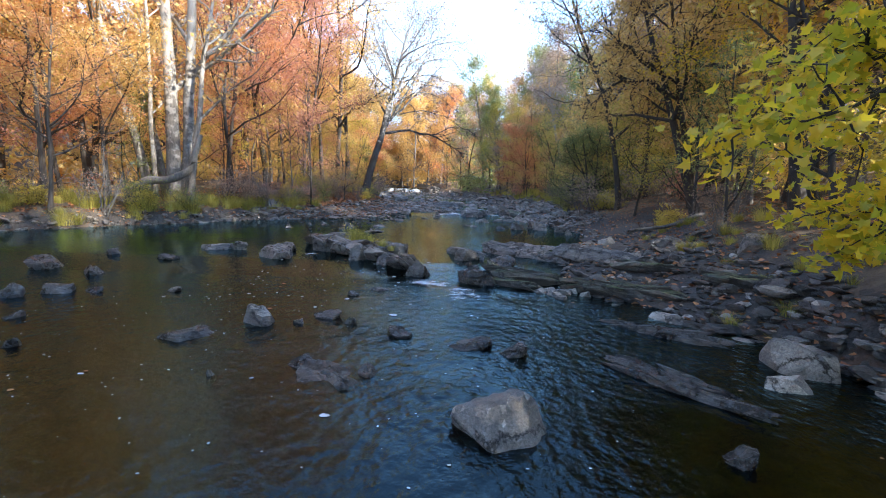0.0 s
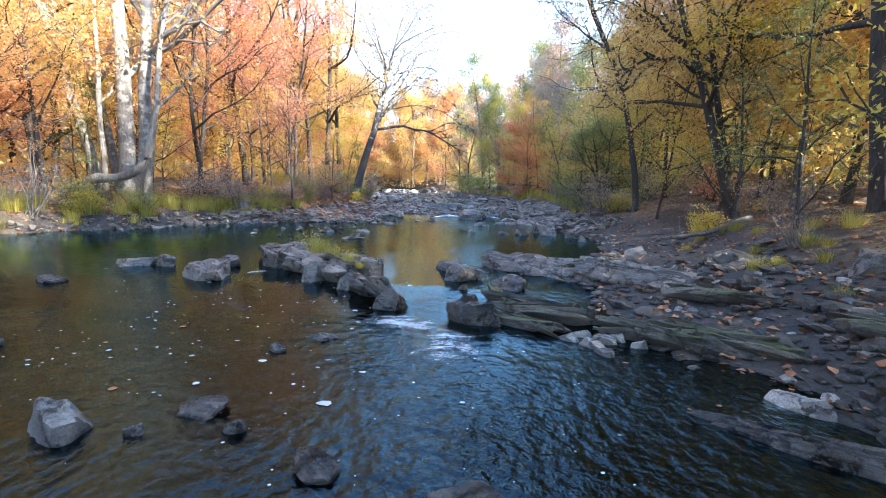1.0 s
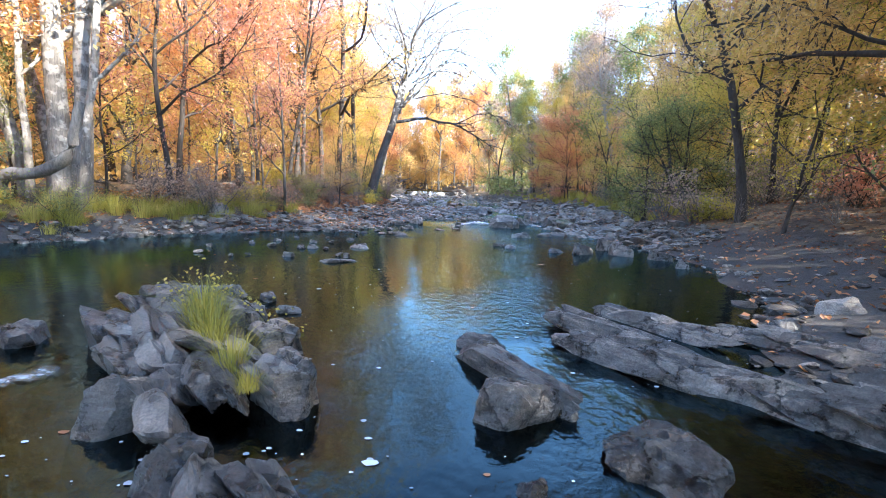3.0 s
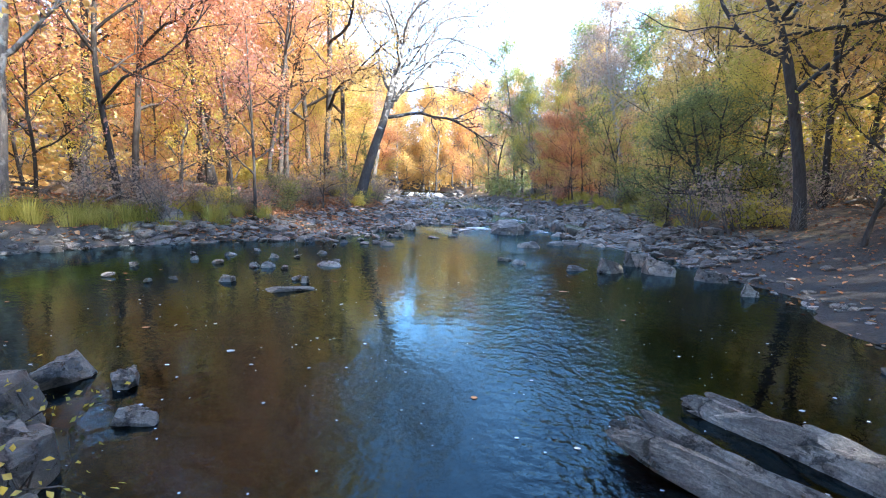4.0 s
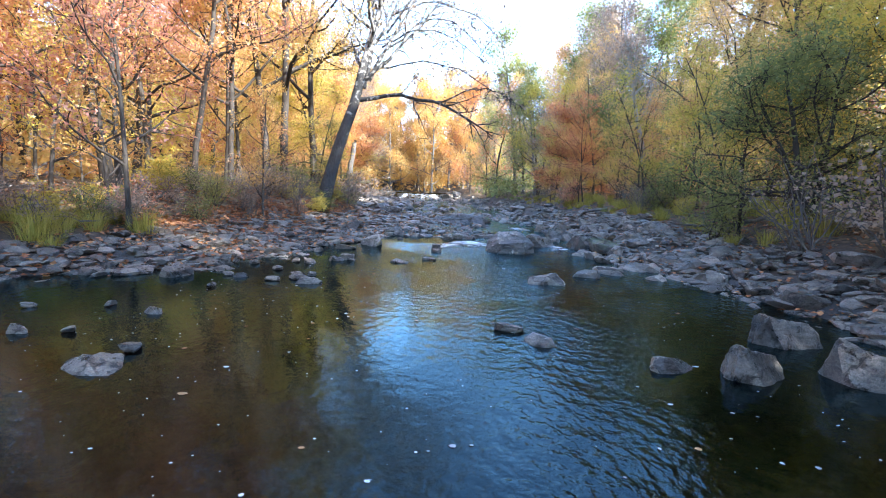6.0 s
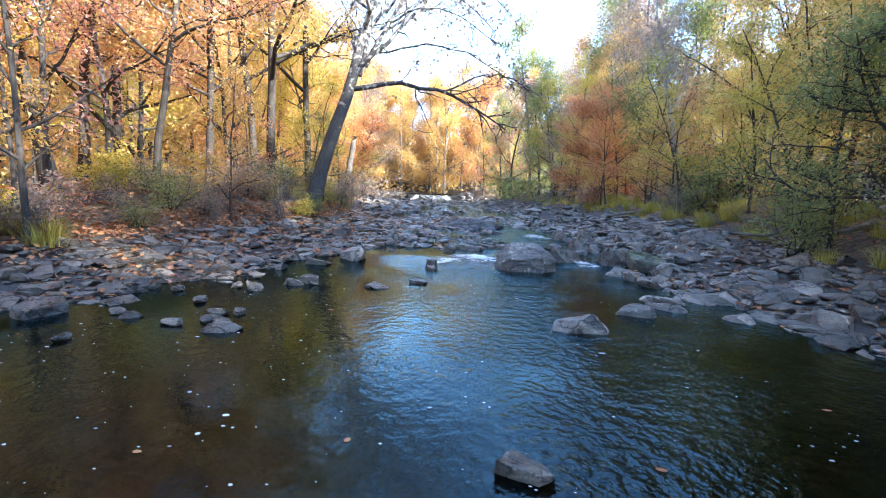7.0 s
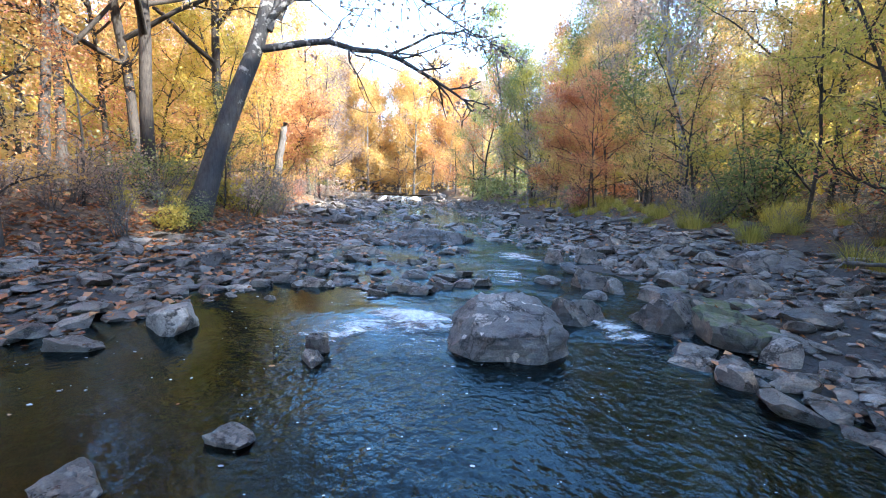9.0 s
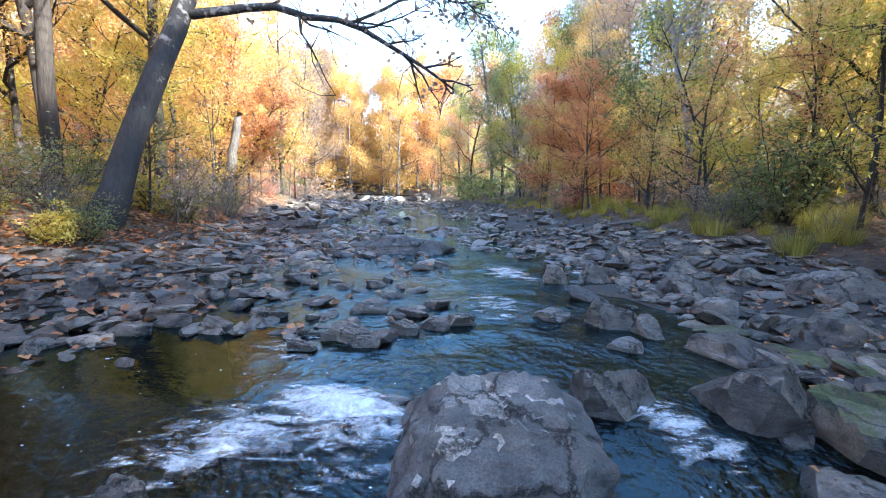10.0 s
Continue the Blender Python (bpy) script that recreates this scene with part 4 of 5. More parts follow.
def shrub_meshes(seed, height, foliage, count, leaf=0.07, stems=9, bark=None, flare=0.5):
    r = np.random.default_rng(seed)
    wood, anchors = Wood(), []
    for _ in range(stems):
        az = r.uniform(0, 6.28)
        way = np.array((math.cos(az) * flare, math.sin(az) * flare, 1.0))
        ln = height * r.uniform(0.65, 1.15)
        sp, _ = limb(r, (r.normal(0, 0.1), r.normal(0, 0.1), -0.1), way / np.linalg.norm(way), ln, 6, wobble=0.16)
        wood.add(sp, 0.012 * height ** 0.6 * np.linspace(1, 0.3, 7), 3)
        anchors.append(sp[2:])
        for _ in range(4):
            d = r.normal(0, 1, 3) + (0, 0, 0.5)
            tp, _ = limb(r, sp[r.integers(2, 7)], d / np.linalg.norm(d), ln * r.uniform(0.2, 0.5), 3, wobble=0.25)
            wood.add(tp, np.array((0.006, 0.005, 0.004, 0.003)), 3)
            anchors.append(tp[1:])
    return wood.mesh("branchwork", bark or BARK), leaves("foliage", r, np.vstack(anchors), count, leaf, foliage, 0.09 * height)


def grass_mesh(seed, height, blades, wide, mat=None):
    r = np.random.default_rng(seed)
    az, out = r.uniform(0, 6.28, blades), np.abs(r.normal(0, 0.5, blades))
    way = np.stack([np.cos(az), np.sin(az), 0 * az], 1)
    root = way * (r.random(blades) ** 0.7 * wide)[:, None]
    h = (height * r.uniform(0.5, 1.1, blades))[:, None]
    side = np.stack([-np.sin(az), np.cos(az), 0 * az], 1) * 0.0035 * (1 + height)
    z = np.array((0, 0, 1.0))
    mid = root + z * h * 0.6 + way * (out[:, None] * h * 0.5)
    tip = root + z * h * 0.92 + way * (out[:, None] * h * 1.5)
    v = np.stack([root - side, root + side, mid + side * 0.7, mid - side * 0.7, tip], 1).reshape(-1, 3)
    i = np.arange(blades)[:, None] * 5
    f = np.concatenate([i + (0, 1, 2), i + (0, 2, 3), i + (3, 2, 4)], 1).reshape(-1, 3)
    return mesh_of("grass", v, f, mat or GRASS)


def species(kind, seeds, bark, count, leaf, **k):
    return [tree_meshes(s, h, 0.72 * g, bark, LEAVES[kind], int(1.6 * count), 0.78 * leaf, **k) for s, h, g in seeds]


NEAR = {
    "yellow": species("yellow", ((11, 15, 0.3), (12, 12, 0.22)), BARK, 12000, 0.095, first=0.2, reach=0.32, up=0.25, twigs=0),
    "orange": species("orange", ((21, 14, 0.26), (22, 10, 0.18)), BARK, 12000, 0.092, first=0.2, reach=0.32, up=0.3, twigs=0),
    "rust": species("rust", ((31, 15, 0.28), (32, 11, 0.2)), BARK, 10500, 0.09, first=0.22, reach=0.29, twigs=0),
    "green": species("green", ((41, 15, 0.3),), GREY_BARK, 12000, 0.092, first=0.2, reach=0.3, twigs=0),
    "lime": species("lime", ((51, 12, 0.24), (52, 8, 0.14)), BARK, 12000, 0.092, first=0.16, reach=0.36, up=0.15, twigs=0),
    "tan": species("tan", ((61, 16, 0.3), (62, 13, 0.24)), GREY_BARK, 9000, 0.085, first=0.25, reach=0.32, twigs=0),
}
FAR = {k: [tree_meshes(s, 15, 0.3, BARK, LEAVES[k], 7600, 0.17, first=0.08, limbs=12, reach=0.28, twigs=0, spread=0.45, fine=False) for s in (q, q + 1)]
       for q, k in ((111, "yellow"), (121, "orange"), (131, "rust"), (141, "green"), (151, "lime"), (161, "tan"))}
TALL = {k: [tree_meshes(s, 17, 0.32, GREY_BARK, LEAVES[k], 11000, 0.18, first=0.07, limbs=16, reach=0.25, twigs=0, spread=0.5, fine=False)]
        for s, k in ((181, "yellow"), (182, "orange"), (183, "tan"), (184, "green"), (185, "lime"))}
SAPLING = {k: tree_meshes(s, 6.5, 0.09, BARK, LEAVES[k], 2600, 0.09, first=0.1, limbs=10, reach=0.3, twigs=0, spread=0.28)
           for s, k in ((171, "yellow"), (172, "orange"), (173, "rust"), (174, "green"), (175, "lime"))}
TREE_LABEL = {
    "yellow": "tall slender tree with yellow autumn leaves", "orange": "tree with glowing orange autumn leaves",
    "rust": "tree with rust-red thinning autumn leaves", "green": "tall tree still in dull green leaf",
    "lime": "tree with yellow-green turning leaves", "tan": "half-bare tree with tan withered leaves",
}


def kind_tree(kind, x, y, size=1.0, far=False, tall=False):
    r = (TALL if tall else FAR if far else NEAR)[kind]
    return plant(r[rng.integers(len(r))], x, y, rng.uniform(0, 360), size * rng.uniform(0.88, 1.12), label=TREE_LABEL[kind], group="trees of the wood")


# the pale sycamores on the grassy shore
plant(stemmed(71, [(0, 0, 0.0, 0, 19, 0.56), (0.35, 0.15, 0.15, 0.02, 18, 0.48), (-1.1, 0.1, -0.1, 0, 15, 0.36), (-0.6, -0.3, 0.03, 0, 12, 0.19), (0.7, -0.2, 0.22, 0, 12, 0.24), (-0.7, 0.7, -0.2, 0.05, 15, 0.34)],
              SYCAMORE, LEAVES["yellow"], 2600, 0.15, 8, 0.24, first=0.3), -11.7, 18.3, label="clump of pale-barked sycamore trunks with few yellow leaves")
# the leaning sycamore over the riffle
plant(stemmed(72, [(0, 0, 0.33, 0.27, 16.5, 0.6)], GREY_SYCAMORE, LEAVES["tan"], 3900, 0.12, 16, 0.46,
              extra=[([(1.5, 1.3, 4.95), (3.3, 1.5, 5.3), (5.4, 1.5, 4.9), (6.8, 1.5, 4.2), (7.9, 1.5, 3.5)], 0.11), ([(1.9, 1.6, 6.0), (3.0, 1.8, 8.0), (4.4, 1.8, 10.2), (5.2, 1.7, 13)], 0.1),
                     ([(1.7, 1.5, 5.5), (2.1, 2.2, 8.5), (1.5, 2.6, 11), (0.6, 2.8, 14)], 0.1), ([(2.2, 1.9, 7.0), (4.4, 2.0, 8.9), (6.0, 2.0, 8.8), (7.3, 2.0, 7.5)], 0.055),
                     ([(2.6, 2.2, 8.4), (4.6, 2.2, 10.8), (6.5, 2.2, 11.2), (7.4, 2.2, 10.4)], 0.055), ([(3.0, 2.4, 10), (4.2, 2.5, 13), (5.6, 2.5, 15)], 0.055), ([(2.0, 1.8, 6.8), (0.6, 2.0, 9.0), (-0.4, 2.0, 11.5)], 0.055), ([(2.4, 2.0, 7.6), (4.0, 1.6, 8.3), (5.6, 1.2, 8.0), (7.6, 1.0, 6.6)], 0.05), ([(2.8, 2.3, 9.2), (4.8, 2.0, 9.8), (6.8, 2.0, 9.2), (8.2, 2.0, 8.0)], 0.05), ([(3.1, 2.4, 10.4), (5.2, 2.6, 12.2), (7.2, 2.6, 12.6), (8.4, 2.6, 11.6)], 0.05), ([(2.2, 1.9, 6.6), (4.4, 1.6, 6.9), (6.4, 1.4, 6.4), (8.2, 1.3, 5.2)], 0.045), ([(5.4, 1.5, 4.9), (6.8, 1.6, 5.6), (8.0, 1.6, 5.6), (9.0, 1.6, 5.0)], 0.04)], up=0.5, first=0.42, straighten=0.12, twig=0.017, subs_each=11, stout=0.5), -6.5, 33.5,
      label="leaning grey sycamore, nearly bare, over the stream")
plant(stemmed(73, [(0, 0, -0.16, 0, 12.5, 0.34)], SYCAMORE, LEAVES["tan"], 1800, 0.14, 13, 0.34, up=0.6, first=0.45), 11.9, 42.0, label="leaning pale grey tree with thin tan leaves")
plant(stemmed(74, [(0, 0, -0.36, 0.03, 10, 0.3), (0.1, 0.1, -0.2, 0.1, 10, 0.22)], BARK, LEAVES["yellow"], 11000, 0.12, 12, 0.42,
              extra=[([(-1.1, 0.1, 4.0), (-2.2, 0, 4.6), (-3.4, -0.3, 4.4), (-4.6, -0.5, 3.5)], 0.09)], up=0.35, first=0.3, straighten=0.05), 9.2, 15.3,
      label="dark crooked tree with yellow leaves hanging over the stream")
plant(stemmed(75, [(0, 0, -0.12, 0.0, 13, 0.32), (0.5, 0.3, 0.05, 0, 12, 0.2)], BARK, LEAVES["maple"], 12000, 0.11, 13, 0.4, up=0.3, first=0.25), 9.4, 11.2, label="dark trunk with yellow-green leaves beside the bank")
_z = float(ground_z(5.5, 3.4))
plant(stemmed(76, [(0, 0, 0.06, 0.05, 6, 0.12)], BARK, LEAVES["maple"], 3600, 0.11, 2, 0.3,
              extra=[([(a - 5.5, b - 3.4, c - _z) for a, b, c in pts], 0.02) for pts in
                     ([(5.5, 3.4, 3.0), (4.2, 3.2, 2.75), (3.1, 3.05, 2.3), (2.0, 3.0, 1.95)], [(5.5, 3.4, 2.0), (4.3, 3.2, 1.75), (3.3, 3.0, 1.5), (2.75, 3.0, 1.3)],
                      [(5.5, 3.4, 3.5), (4.4, 3.2, 3.1), (3.4, 3.1, 2.75), (2.85, 3.1, 2.5)])],
              up=0.15, first=0.75, spread=0.12, lobed=1), 5.5, 3.4, label="young maple with broad yellow-green leaves over the bank")
plant(stemmed(77, [(0, 0, -0.1, 0, 14, 0.24)], BARK, LEAVES["tan"], 7000, 0.12, 15, 0.42, up=0.4, first=0.25), 8.2, 19.9, label="grey tree with pinkish tan leaves beside the bank")
plant(stemmed(78, [(0, 0, -0.2, 0, 4.6, 0.15), (0.3, 0.2, -0.45, 0.1, 4.4, 0.13), (0.1, 0.3, 0.1, -0.2, 4.4, 0.12)], BARK, LEAVES["green"], 8500, 0.09, 9, 0.55, up=0.05, first=0.2), 8.7, 24.8, label="spreading small tree in dull green leaf by the bank")
plant(stemmed(79, [(0, 0, 0.25, 0, 8, 0.22), (0.1, 0.1, 0.6, 0, 6.5, 0.14)], BARK, LEAVES["orange"], 6500, 0.13, 11, 0.36, up=0.3, first=0.25), -9.6, 43.5, label="leaning tree with soft orange leaves beside the stream")
plant(stemmed(80, [(0, 0, 0, 0, 9, 0.24)], BARK, LEAVES["orange"], 12000, 0.15, 15, 0.46, up=0.3, first=0.15), 9.6, 52.5, label="rounded tree with burnt-orange leaves on the bank")
taken = [(-11.7, 18.3), (-6.7, 33.6), (11.9, 42), (9.2, 15.3), (9.4, 11.2), (6.9, 4.6), (8.2, 19.9), (8.7, 24.8), (-9.6, 43.5), (9.6, 52.5), (10.7, 35.8), (10, 34), (9.4, 32.4), (11, 33.4)]
# the four with y < 8 stand unseen, added to shade the bank
for kind, x, y, s in [("orange", -10.8, 21.6, 0.75), ("orange", -10.6, 33.3, 1.0), ("rust", -9.9, 29.6, 1.0), ("yellow", -10.7, 37.2, 1.1), ("yellow", -12.9, 38.4, 1.1),
                      ("orange", -12.6, 30.6, 1.1), ("rust", -9.9, 26.2, 0.85), ("yellow", 13.6, 36.4, 1.0), ("yellow", 14.5, 40.6, 1.1), ("lime", 11.0, 29.0, 0.9), ("yellow", -13.6, 14.4, 0.8), ("orange", -14.6, 11.0, 0.9), ("yellow", 7.6, 0.4, 0.9), ("lime", 6.8, -3.5, 1.0), ("lime", 9.0, 7.3, 1.0), ("yellow", 8.6, -6.5, 1.0), ("yellow", 13, 24, 1.1), ("lime", 16.5, 21, 1.2), ("yellow", 12, 19.5, 1.0), ("tan", 17, 27, 1.2), ("yellow", 18, 16, 1.2), ("yellow", -9.0, 35.2, 1.2), ("yellow", -8.9, 39.3, 1.15), ("lime", -10.2, 42.2, 1.1), ("orange", -11.6, 27.8, 1.25), ("yellow", -12.0, 35.2, 1.3), ("rust", -12.4, 24.2, 1.1), ("yellow", -15, 32, 1.35), ("orange", 9.2, 47.5, 0.7), ("yellow", 10.6, 49.5, 0.75)]:
    kind_tree(kind, x, y, s * (1.3 if x < 0 else 1.0))
    taken.append((x, y))


def free(x, y, gap):
    if all((x - a) ** 2 + (y - b) ** 2 > gap * gap for a, b in taken):
        taken.append((x, y))
        return True
    return False


for kind, x, y, s in [("yellow", -12.9, 16.2, 0.75), ("orange", -15.2, 16.8, 1.1), ("orange", -12.6, 13.4, 0.6), ("yellow", -16, 13.6, 1.15), ("yellow", 11.4, 14.2, 1.0), ("lime", 11.2, 17.2, 1.0), ("yellow", 10.6, 22.4, 1.05), ("lime", 12.6, 27.2, 1.1), ("yellow", 12.2, 31.6, 1.05), ("yellow", 14.2, 33, 1.2),
                      ("lime", 10.9, 25.6, 0.9), ("yellow", 14.6, 28.4, 1.2), ("yellow", 14, 20.4, 1.2), ("lime", 12.9, 37.9, 0.9), ("orange", 15.4, 24.6, 1.2)]:
    kind_tree(kind, x, y, s)
    taken.append((x, y))

# the woods on both sides
for _ in range(900):
    side = rng.random() < 0.55
    y = rng.uniform(-8, 92)
    deep = 1.2 + (34 if side else 22) * rng.random() ** 1.2
    x = bank_l(y) - deep if side else bank_r(y) + deep
    far = deep > 8 or y > 56
    if not side and y > 64 and (deep > 5 or rng.random() < 0.3):
        continue
    if not side and y < 12 and x > y + 5 and x > 15:
        continue
    if not free(x, y, (4.0 if side else 3.9) if far else (3.2 if side else 3.0)):
        continue
    if side:
        kind = rng.choice(["orange", "rust", "yellow", "tan", "green", "lime"], p=[0.36, 0.12, 0.28, 0.1, 0.04, 0.1] if y < 36 else [0.2, 0.1, 0.44, 0.12, 0.03, 0.11])
    else:
        kind = rng.choice(["yellow", "lime", "tan", "green", "orange", "rust"], p=[0.48, 0.27, 0.1, 0.0, 0.1, 0.05] if y < 42 else [0.32, 0.16, 0.12, 0.12, 0.24, 0.04])
    low = 0.62 if not side and y < 12 and x > y + 2 else 1.0 if side or y < 43 else 0.72 if deep < 4.5 else 0.95
    kind_tree(kind, x, y, low * (1.2 if far else 1.15 if side else 1.0), far)
for i in range(230):
    y = 95 + 23 * (i / 230) ** 1.5 + rng.uniform(-1, 1)
    x = rng.uniform(-62, 34)
    if not (-22 < x < 0 and y < 97) and not (x > 0 and y < 108) and free(x, y, 3.7):
        kind_tree(rng.choice(["yellow", "orange", "tan", "green", "lime"], p=[0.46, 0.26, 0.16, 0.04, 0.08]), x, y, 1.3, True, y < 108)

# tall trees added up the slope to block sun flecks on the stream
for kind, x, y in [("yellow", 21, 17.5), ("tan", 23.5, 21.5), ("yellow", 25, 23), ("lime", 22, 27), ("yellow", 19.5, 31), ("tan", 24, 31), ("yellow", 21, 35.5), ("lime", 26, 37)]:
    kind_tree(kind, x, y, 1.05, tall=True)

# low trees added, nearly all out of view, to shade the right bank
for kind, x, y in [("lime", 11.2, -1.6), ("tan", 11.5, 2.6), ("yellow", 10.6, 5.6), ("lime", 12, -5.4), ("yellow", 13.8, 0.4), ("lime", 9.6, 2.0), ("yellow", 11.2, 15.6)]:
    kind_tree(kind, x, y, 0.6, tall=True)
# unseen tall trees added behind and beside the start to dim sky light
for kind, x, y in [("lime", 7.4, -10), ("yellow", 5.2, -14), ("orange", -10, -12), ("yellow", -4.6, -17), ("tan", 0.6, -19), ("lime", 9.4, -3.4), ("yellow", 7.0, -6.6), ("yellow", 5.9, -1.2), ("lime", 5.4, -4.6), ("tan", 8.2, 2.2)]:
    kind_tree(kind, x, y, 1.0, tall=True)
# hillside trees added mostly out of view, to keep sun off the pools
for kind, x, y in [("tan", 16, -6.5), ("yellow", 18.5, -3), ("yellow", 12.6, 9.0), ("tan", 14.6, 11.8), ("yellow", 13.2, 5.2), ("tan", 16.2, 8.4), ("yellow", 12.2, 12.8), ("tan", 15.5, -11), ("yellow", 22, -4), ("green", 19.5, -9)]:
    kind_tree(kind, x, y, 1.1, tall=True)
# the golden wall of trees that closes the valley
for i in range(22):
    kind_tree(["yellow", "orange", "yellow", "lime", "yellow", "tan"][i % 6], -46 + 2.3 * i + rng.uniform(-0.8, 0.8), 99.5 + 5 * (i % 2) + rng.uniform(-1, 1), 1.2, tall=True)

# the tall trees that step up the far right bank
for kind, x, y, size in [("green", 6.6, 73, 1.12), ("tan", 9.6, 71, 1.08), ("tan", 4.2, 79, 1.0), ("green", 8.2, 66, 1.0), ("tan", 12.6, 66, 1.2), ("orange", 11.6, 60, 0.95), ("tan", 14.8, 60, 1.2),
                         ("green", 12.8, 57.5, 1.1), ("tan", 15.2, 56.5, 1.15), ("green", 11.4, 45.5, 0.9)]:
    kind_tree(kind, x, y, size * 0.98, tall=True)

# saplings and undergrowth
for _ in range(130):
    side = rng.random() < 0.66
    y = rng.uniform(2, 70)
    deep = 0.3 + 9 * rng.random() ** 1.5
    x = bank_l(y) - deep if side else bank_r(y) + deep
    if free(x, y, 1.3):
        kind = rng.choice(["yellow", "orange", "rust", "green", "lime"], p=[0.22, 0.34, 0.24, 0.06, 0.14] if side else [0.36, 0.06, 0.06, 0.22, 0.3])
        plant(SAPLING[kind], x, y, rng.uniform(0, 360), rng.uniform(0.55, 1.1), name="sapling", label="thin young tree with sparse " + {"yellow": "yellow", "orange": "orange", "rust": "rust-brown", "green": "green", "lime": "yellow-green"}[kind] + " leaves", category="sapling", group="saplings of the wood")
for i in range(26):
    y = 27 + 1.3 * i
    x = bank_r(y) + 0.8 + 4.2 * rng.random()
    kind = ["yellow", "lime", "yellow", "orange"][i % 4]
    plant(SAPLING[kind], x, y, rng.uniform(0, 360), rng.uniform(0.7, 1.15), name="sapling", label="young maple with bright " + {"yellow": "yellow", "lime": "yellow-green", "orange": "orange"}[kind] + " leaves", category="sapling", group="saplings of the wood")
SHRUBS = {
    "green": shrub_meshes(201, 1.7, LEAVES["green"], 1700, 0.055, 10), "tan": shrub_meshes(202, 1.4, LEAVES["tan"], 900, 0.06, 13, GREY_BARK),
    "lime": shrub_meshes(203, 1.1, LEAVES["lime"], 1500, 0.07, 9), "rust": shrub_meshes(204, 1.5, LEAVES["rust"], 1300, 0.07, 11),
    "bare": shrub_meshes(205, 1.8, LEAVES["tan"], 150, 0.05, 15, DEADWOOD),
}
SHRUB_LABEL = {"green": "dense green shrub on the bank", "tan": "straggling brush with withered tan leaves", "lime": "low bush with yellow-green leaves",
               "rust": "undergrowth bush with rust-brown leaves", "bare": "tangle of bare grey twigs"}


def shrub(kind, x, y, size):
    return plant(SHRUBS[kind], x, y, rng.uniform(0, 360), size, name="shrub", label=SHRUB_LABEL[kind], category="shrub", group="shrubs of the banks", parts=("branchwork", "foliage"))


for _ in range(130):
    side = rng.random() < 0.5
    y = rng.uniform(0, 80)
    deep = 0.2 + 8 * rng.random() ** 1.4
    x = bank_l(y) - deep if side else bank_r(y) + deep
    if (side or y > 8.5) and free(x, y, 0.75):
        kind = rng.choice(["tan", "rust", "bare", "lime", "green"], p=[0.42, 0.06, 0.32, 0.12, 0.08] if side else [0.3, 0.1, 0.26, 0.14, 0.2])
        shrub(kind, x, y, rng.uniform(0.7, 1.4))
for kind, x, y, s in [("bare", -7.1, 33.1, 0.8), ("bare", -7.6, 33.8, 0.9), ("green", -7.9, 32.9, 1.0), ("green", 10.7, 35.8, 2.0), ("green", 11.6, 36.5, 1.5), ("green", 9.9, 36.2, 1.1), ("tan", -8.2, 31.5, 1.3), ("green", -8.4, 34.8, 1.5), ("lime", -6.0, 31.9, 0.7), ("lime", -6.6, 35.6, 1.1), ("green", 7.6, 26.6, 1.0), ("lime", 8.0, 21.4, 0.9),
                      ("lime", 7.4, 14.0, 0.7), ("green", 5.2, 70.0, 2.2), ("green", 3.6, 76.0, 2.2)]:
    shrub(kind, x, y, s)

# the thicket beyond the falls and along the far banks
_r = np.random.default_rng(401)
for name, label, x0, x1, y0, y1, n, mat in [("thicket", "dense golden undergrowth beyond the falls", -48, 14, 97, 118, 9000, LEAVES["yellow"]),
                                            ("thicket", "tawny undergrowth beside the upper stream", -36, -16, 66, 96, 4000, LEAVES["tan"]),
                                            ("thicket", "dull green undergrowth on the far bank", 3, 16, 62, 98, 4000, LEAVES["green"]),
                                            ("thicket", "golden undergrowth deep in the wood", -34, -19, 4, 64, 9000, LEAVES["yellow"]),
                                            ("thicket", "yellow undergrowth deep in the wood", 15, 28, 0, 66, 7000, LEAVES["lime"])]:
    c = np.stack([_r.uniform(x0, x1, n // 40), _r.uniform(y0, y1, n // 40)], 1)
    a = np.column_stack([c, ground_z(c[:, 0], c[:, 1])])
    a = np.repeat(a, 8, 0) + _r.normal(0, 1, (len(a) * 8, 3)) * (1.3, 1.0, 0.0) + np.abs(_r.normal(0, 1, (len(a) * 8, 1))) * (0, 0, 1.5)
    tagged(new(name, leaves(name, _r, a, n, 0.34, mat, 0.3)), label, "undergrowth", kind="stuff")

for _ in range(80):
    y = rng.uniform(9, 48)
    shrub(rng.choice(["tan", "rust", "bare", "lime", "green"], p=[0.5, 0.03, 0.2, 0.17, 0.1]), bank_l(y) - 0.2 - 2.6 * rng.random(), y, rng.uniform(0.45, 0.85))
for _ in range(16):
    y = rng.uniform(9, 40)
    shrub(rng.choice(["tan", "bare", "lime"], p=[0.4, 0.4, 0.2]), bank_r(y) + 0.3 + 2.6 * rng.random(), y, rng.uniform(0.4, 0.8))

# grasses
TUFTS = [grass_mesh(301, 0.75, 190, 0.3), grass_mesh(302, 0.5, 170, 0.26), grass_mesh(303, 0.9, 220, 0.4)]


def tuft(x, y, size, z=None, which=None):
    ob = new("grass_tuft", TUFTS[rng.integers(3) if which is None else which])
    ob.matrix_basis = pose(x, y, (float(ground_z(x, y)) if z is None else z) - 0.03, 0, 0, rng.uniform(0, 360)) @ Matrix.Scale(size, 4)
    return tagged(ob, "tuft of dry yellow-green streamside grass", "grass", "grass tufts of the banks")


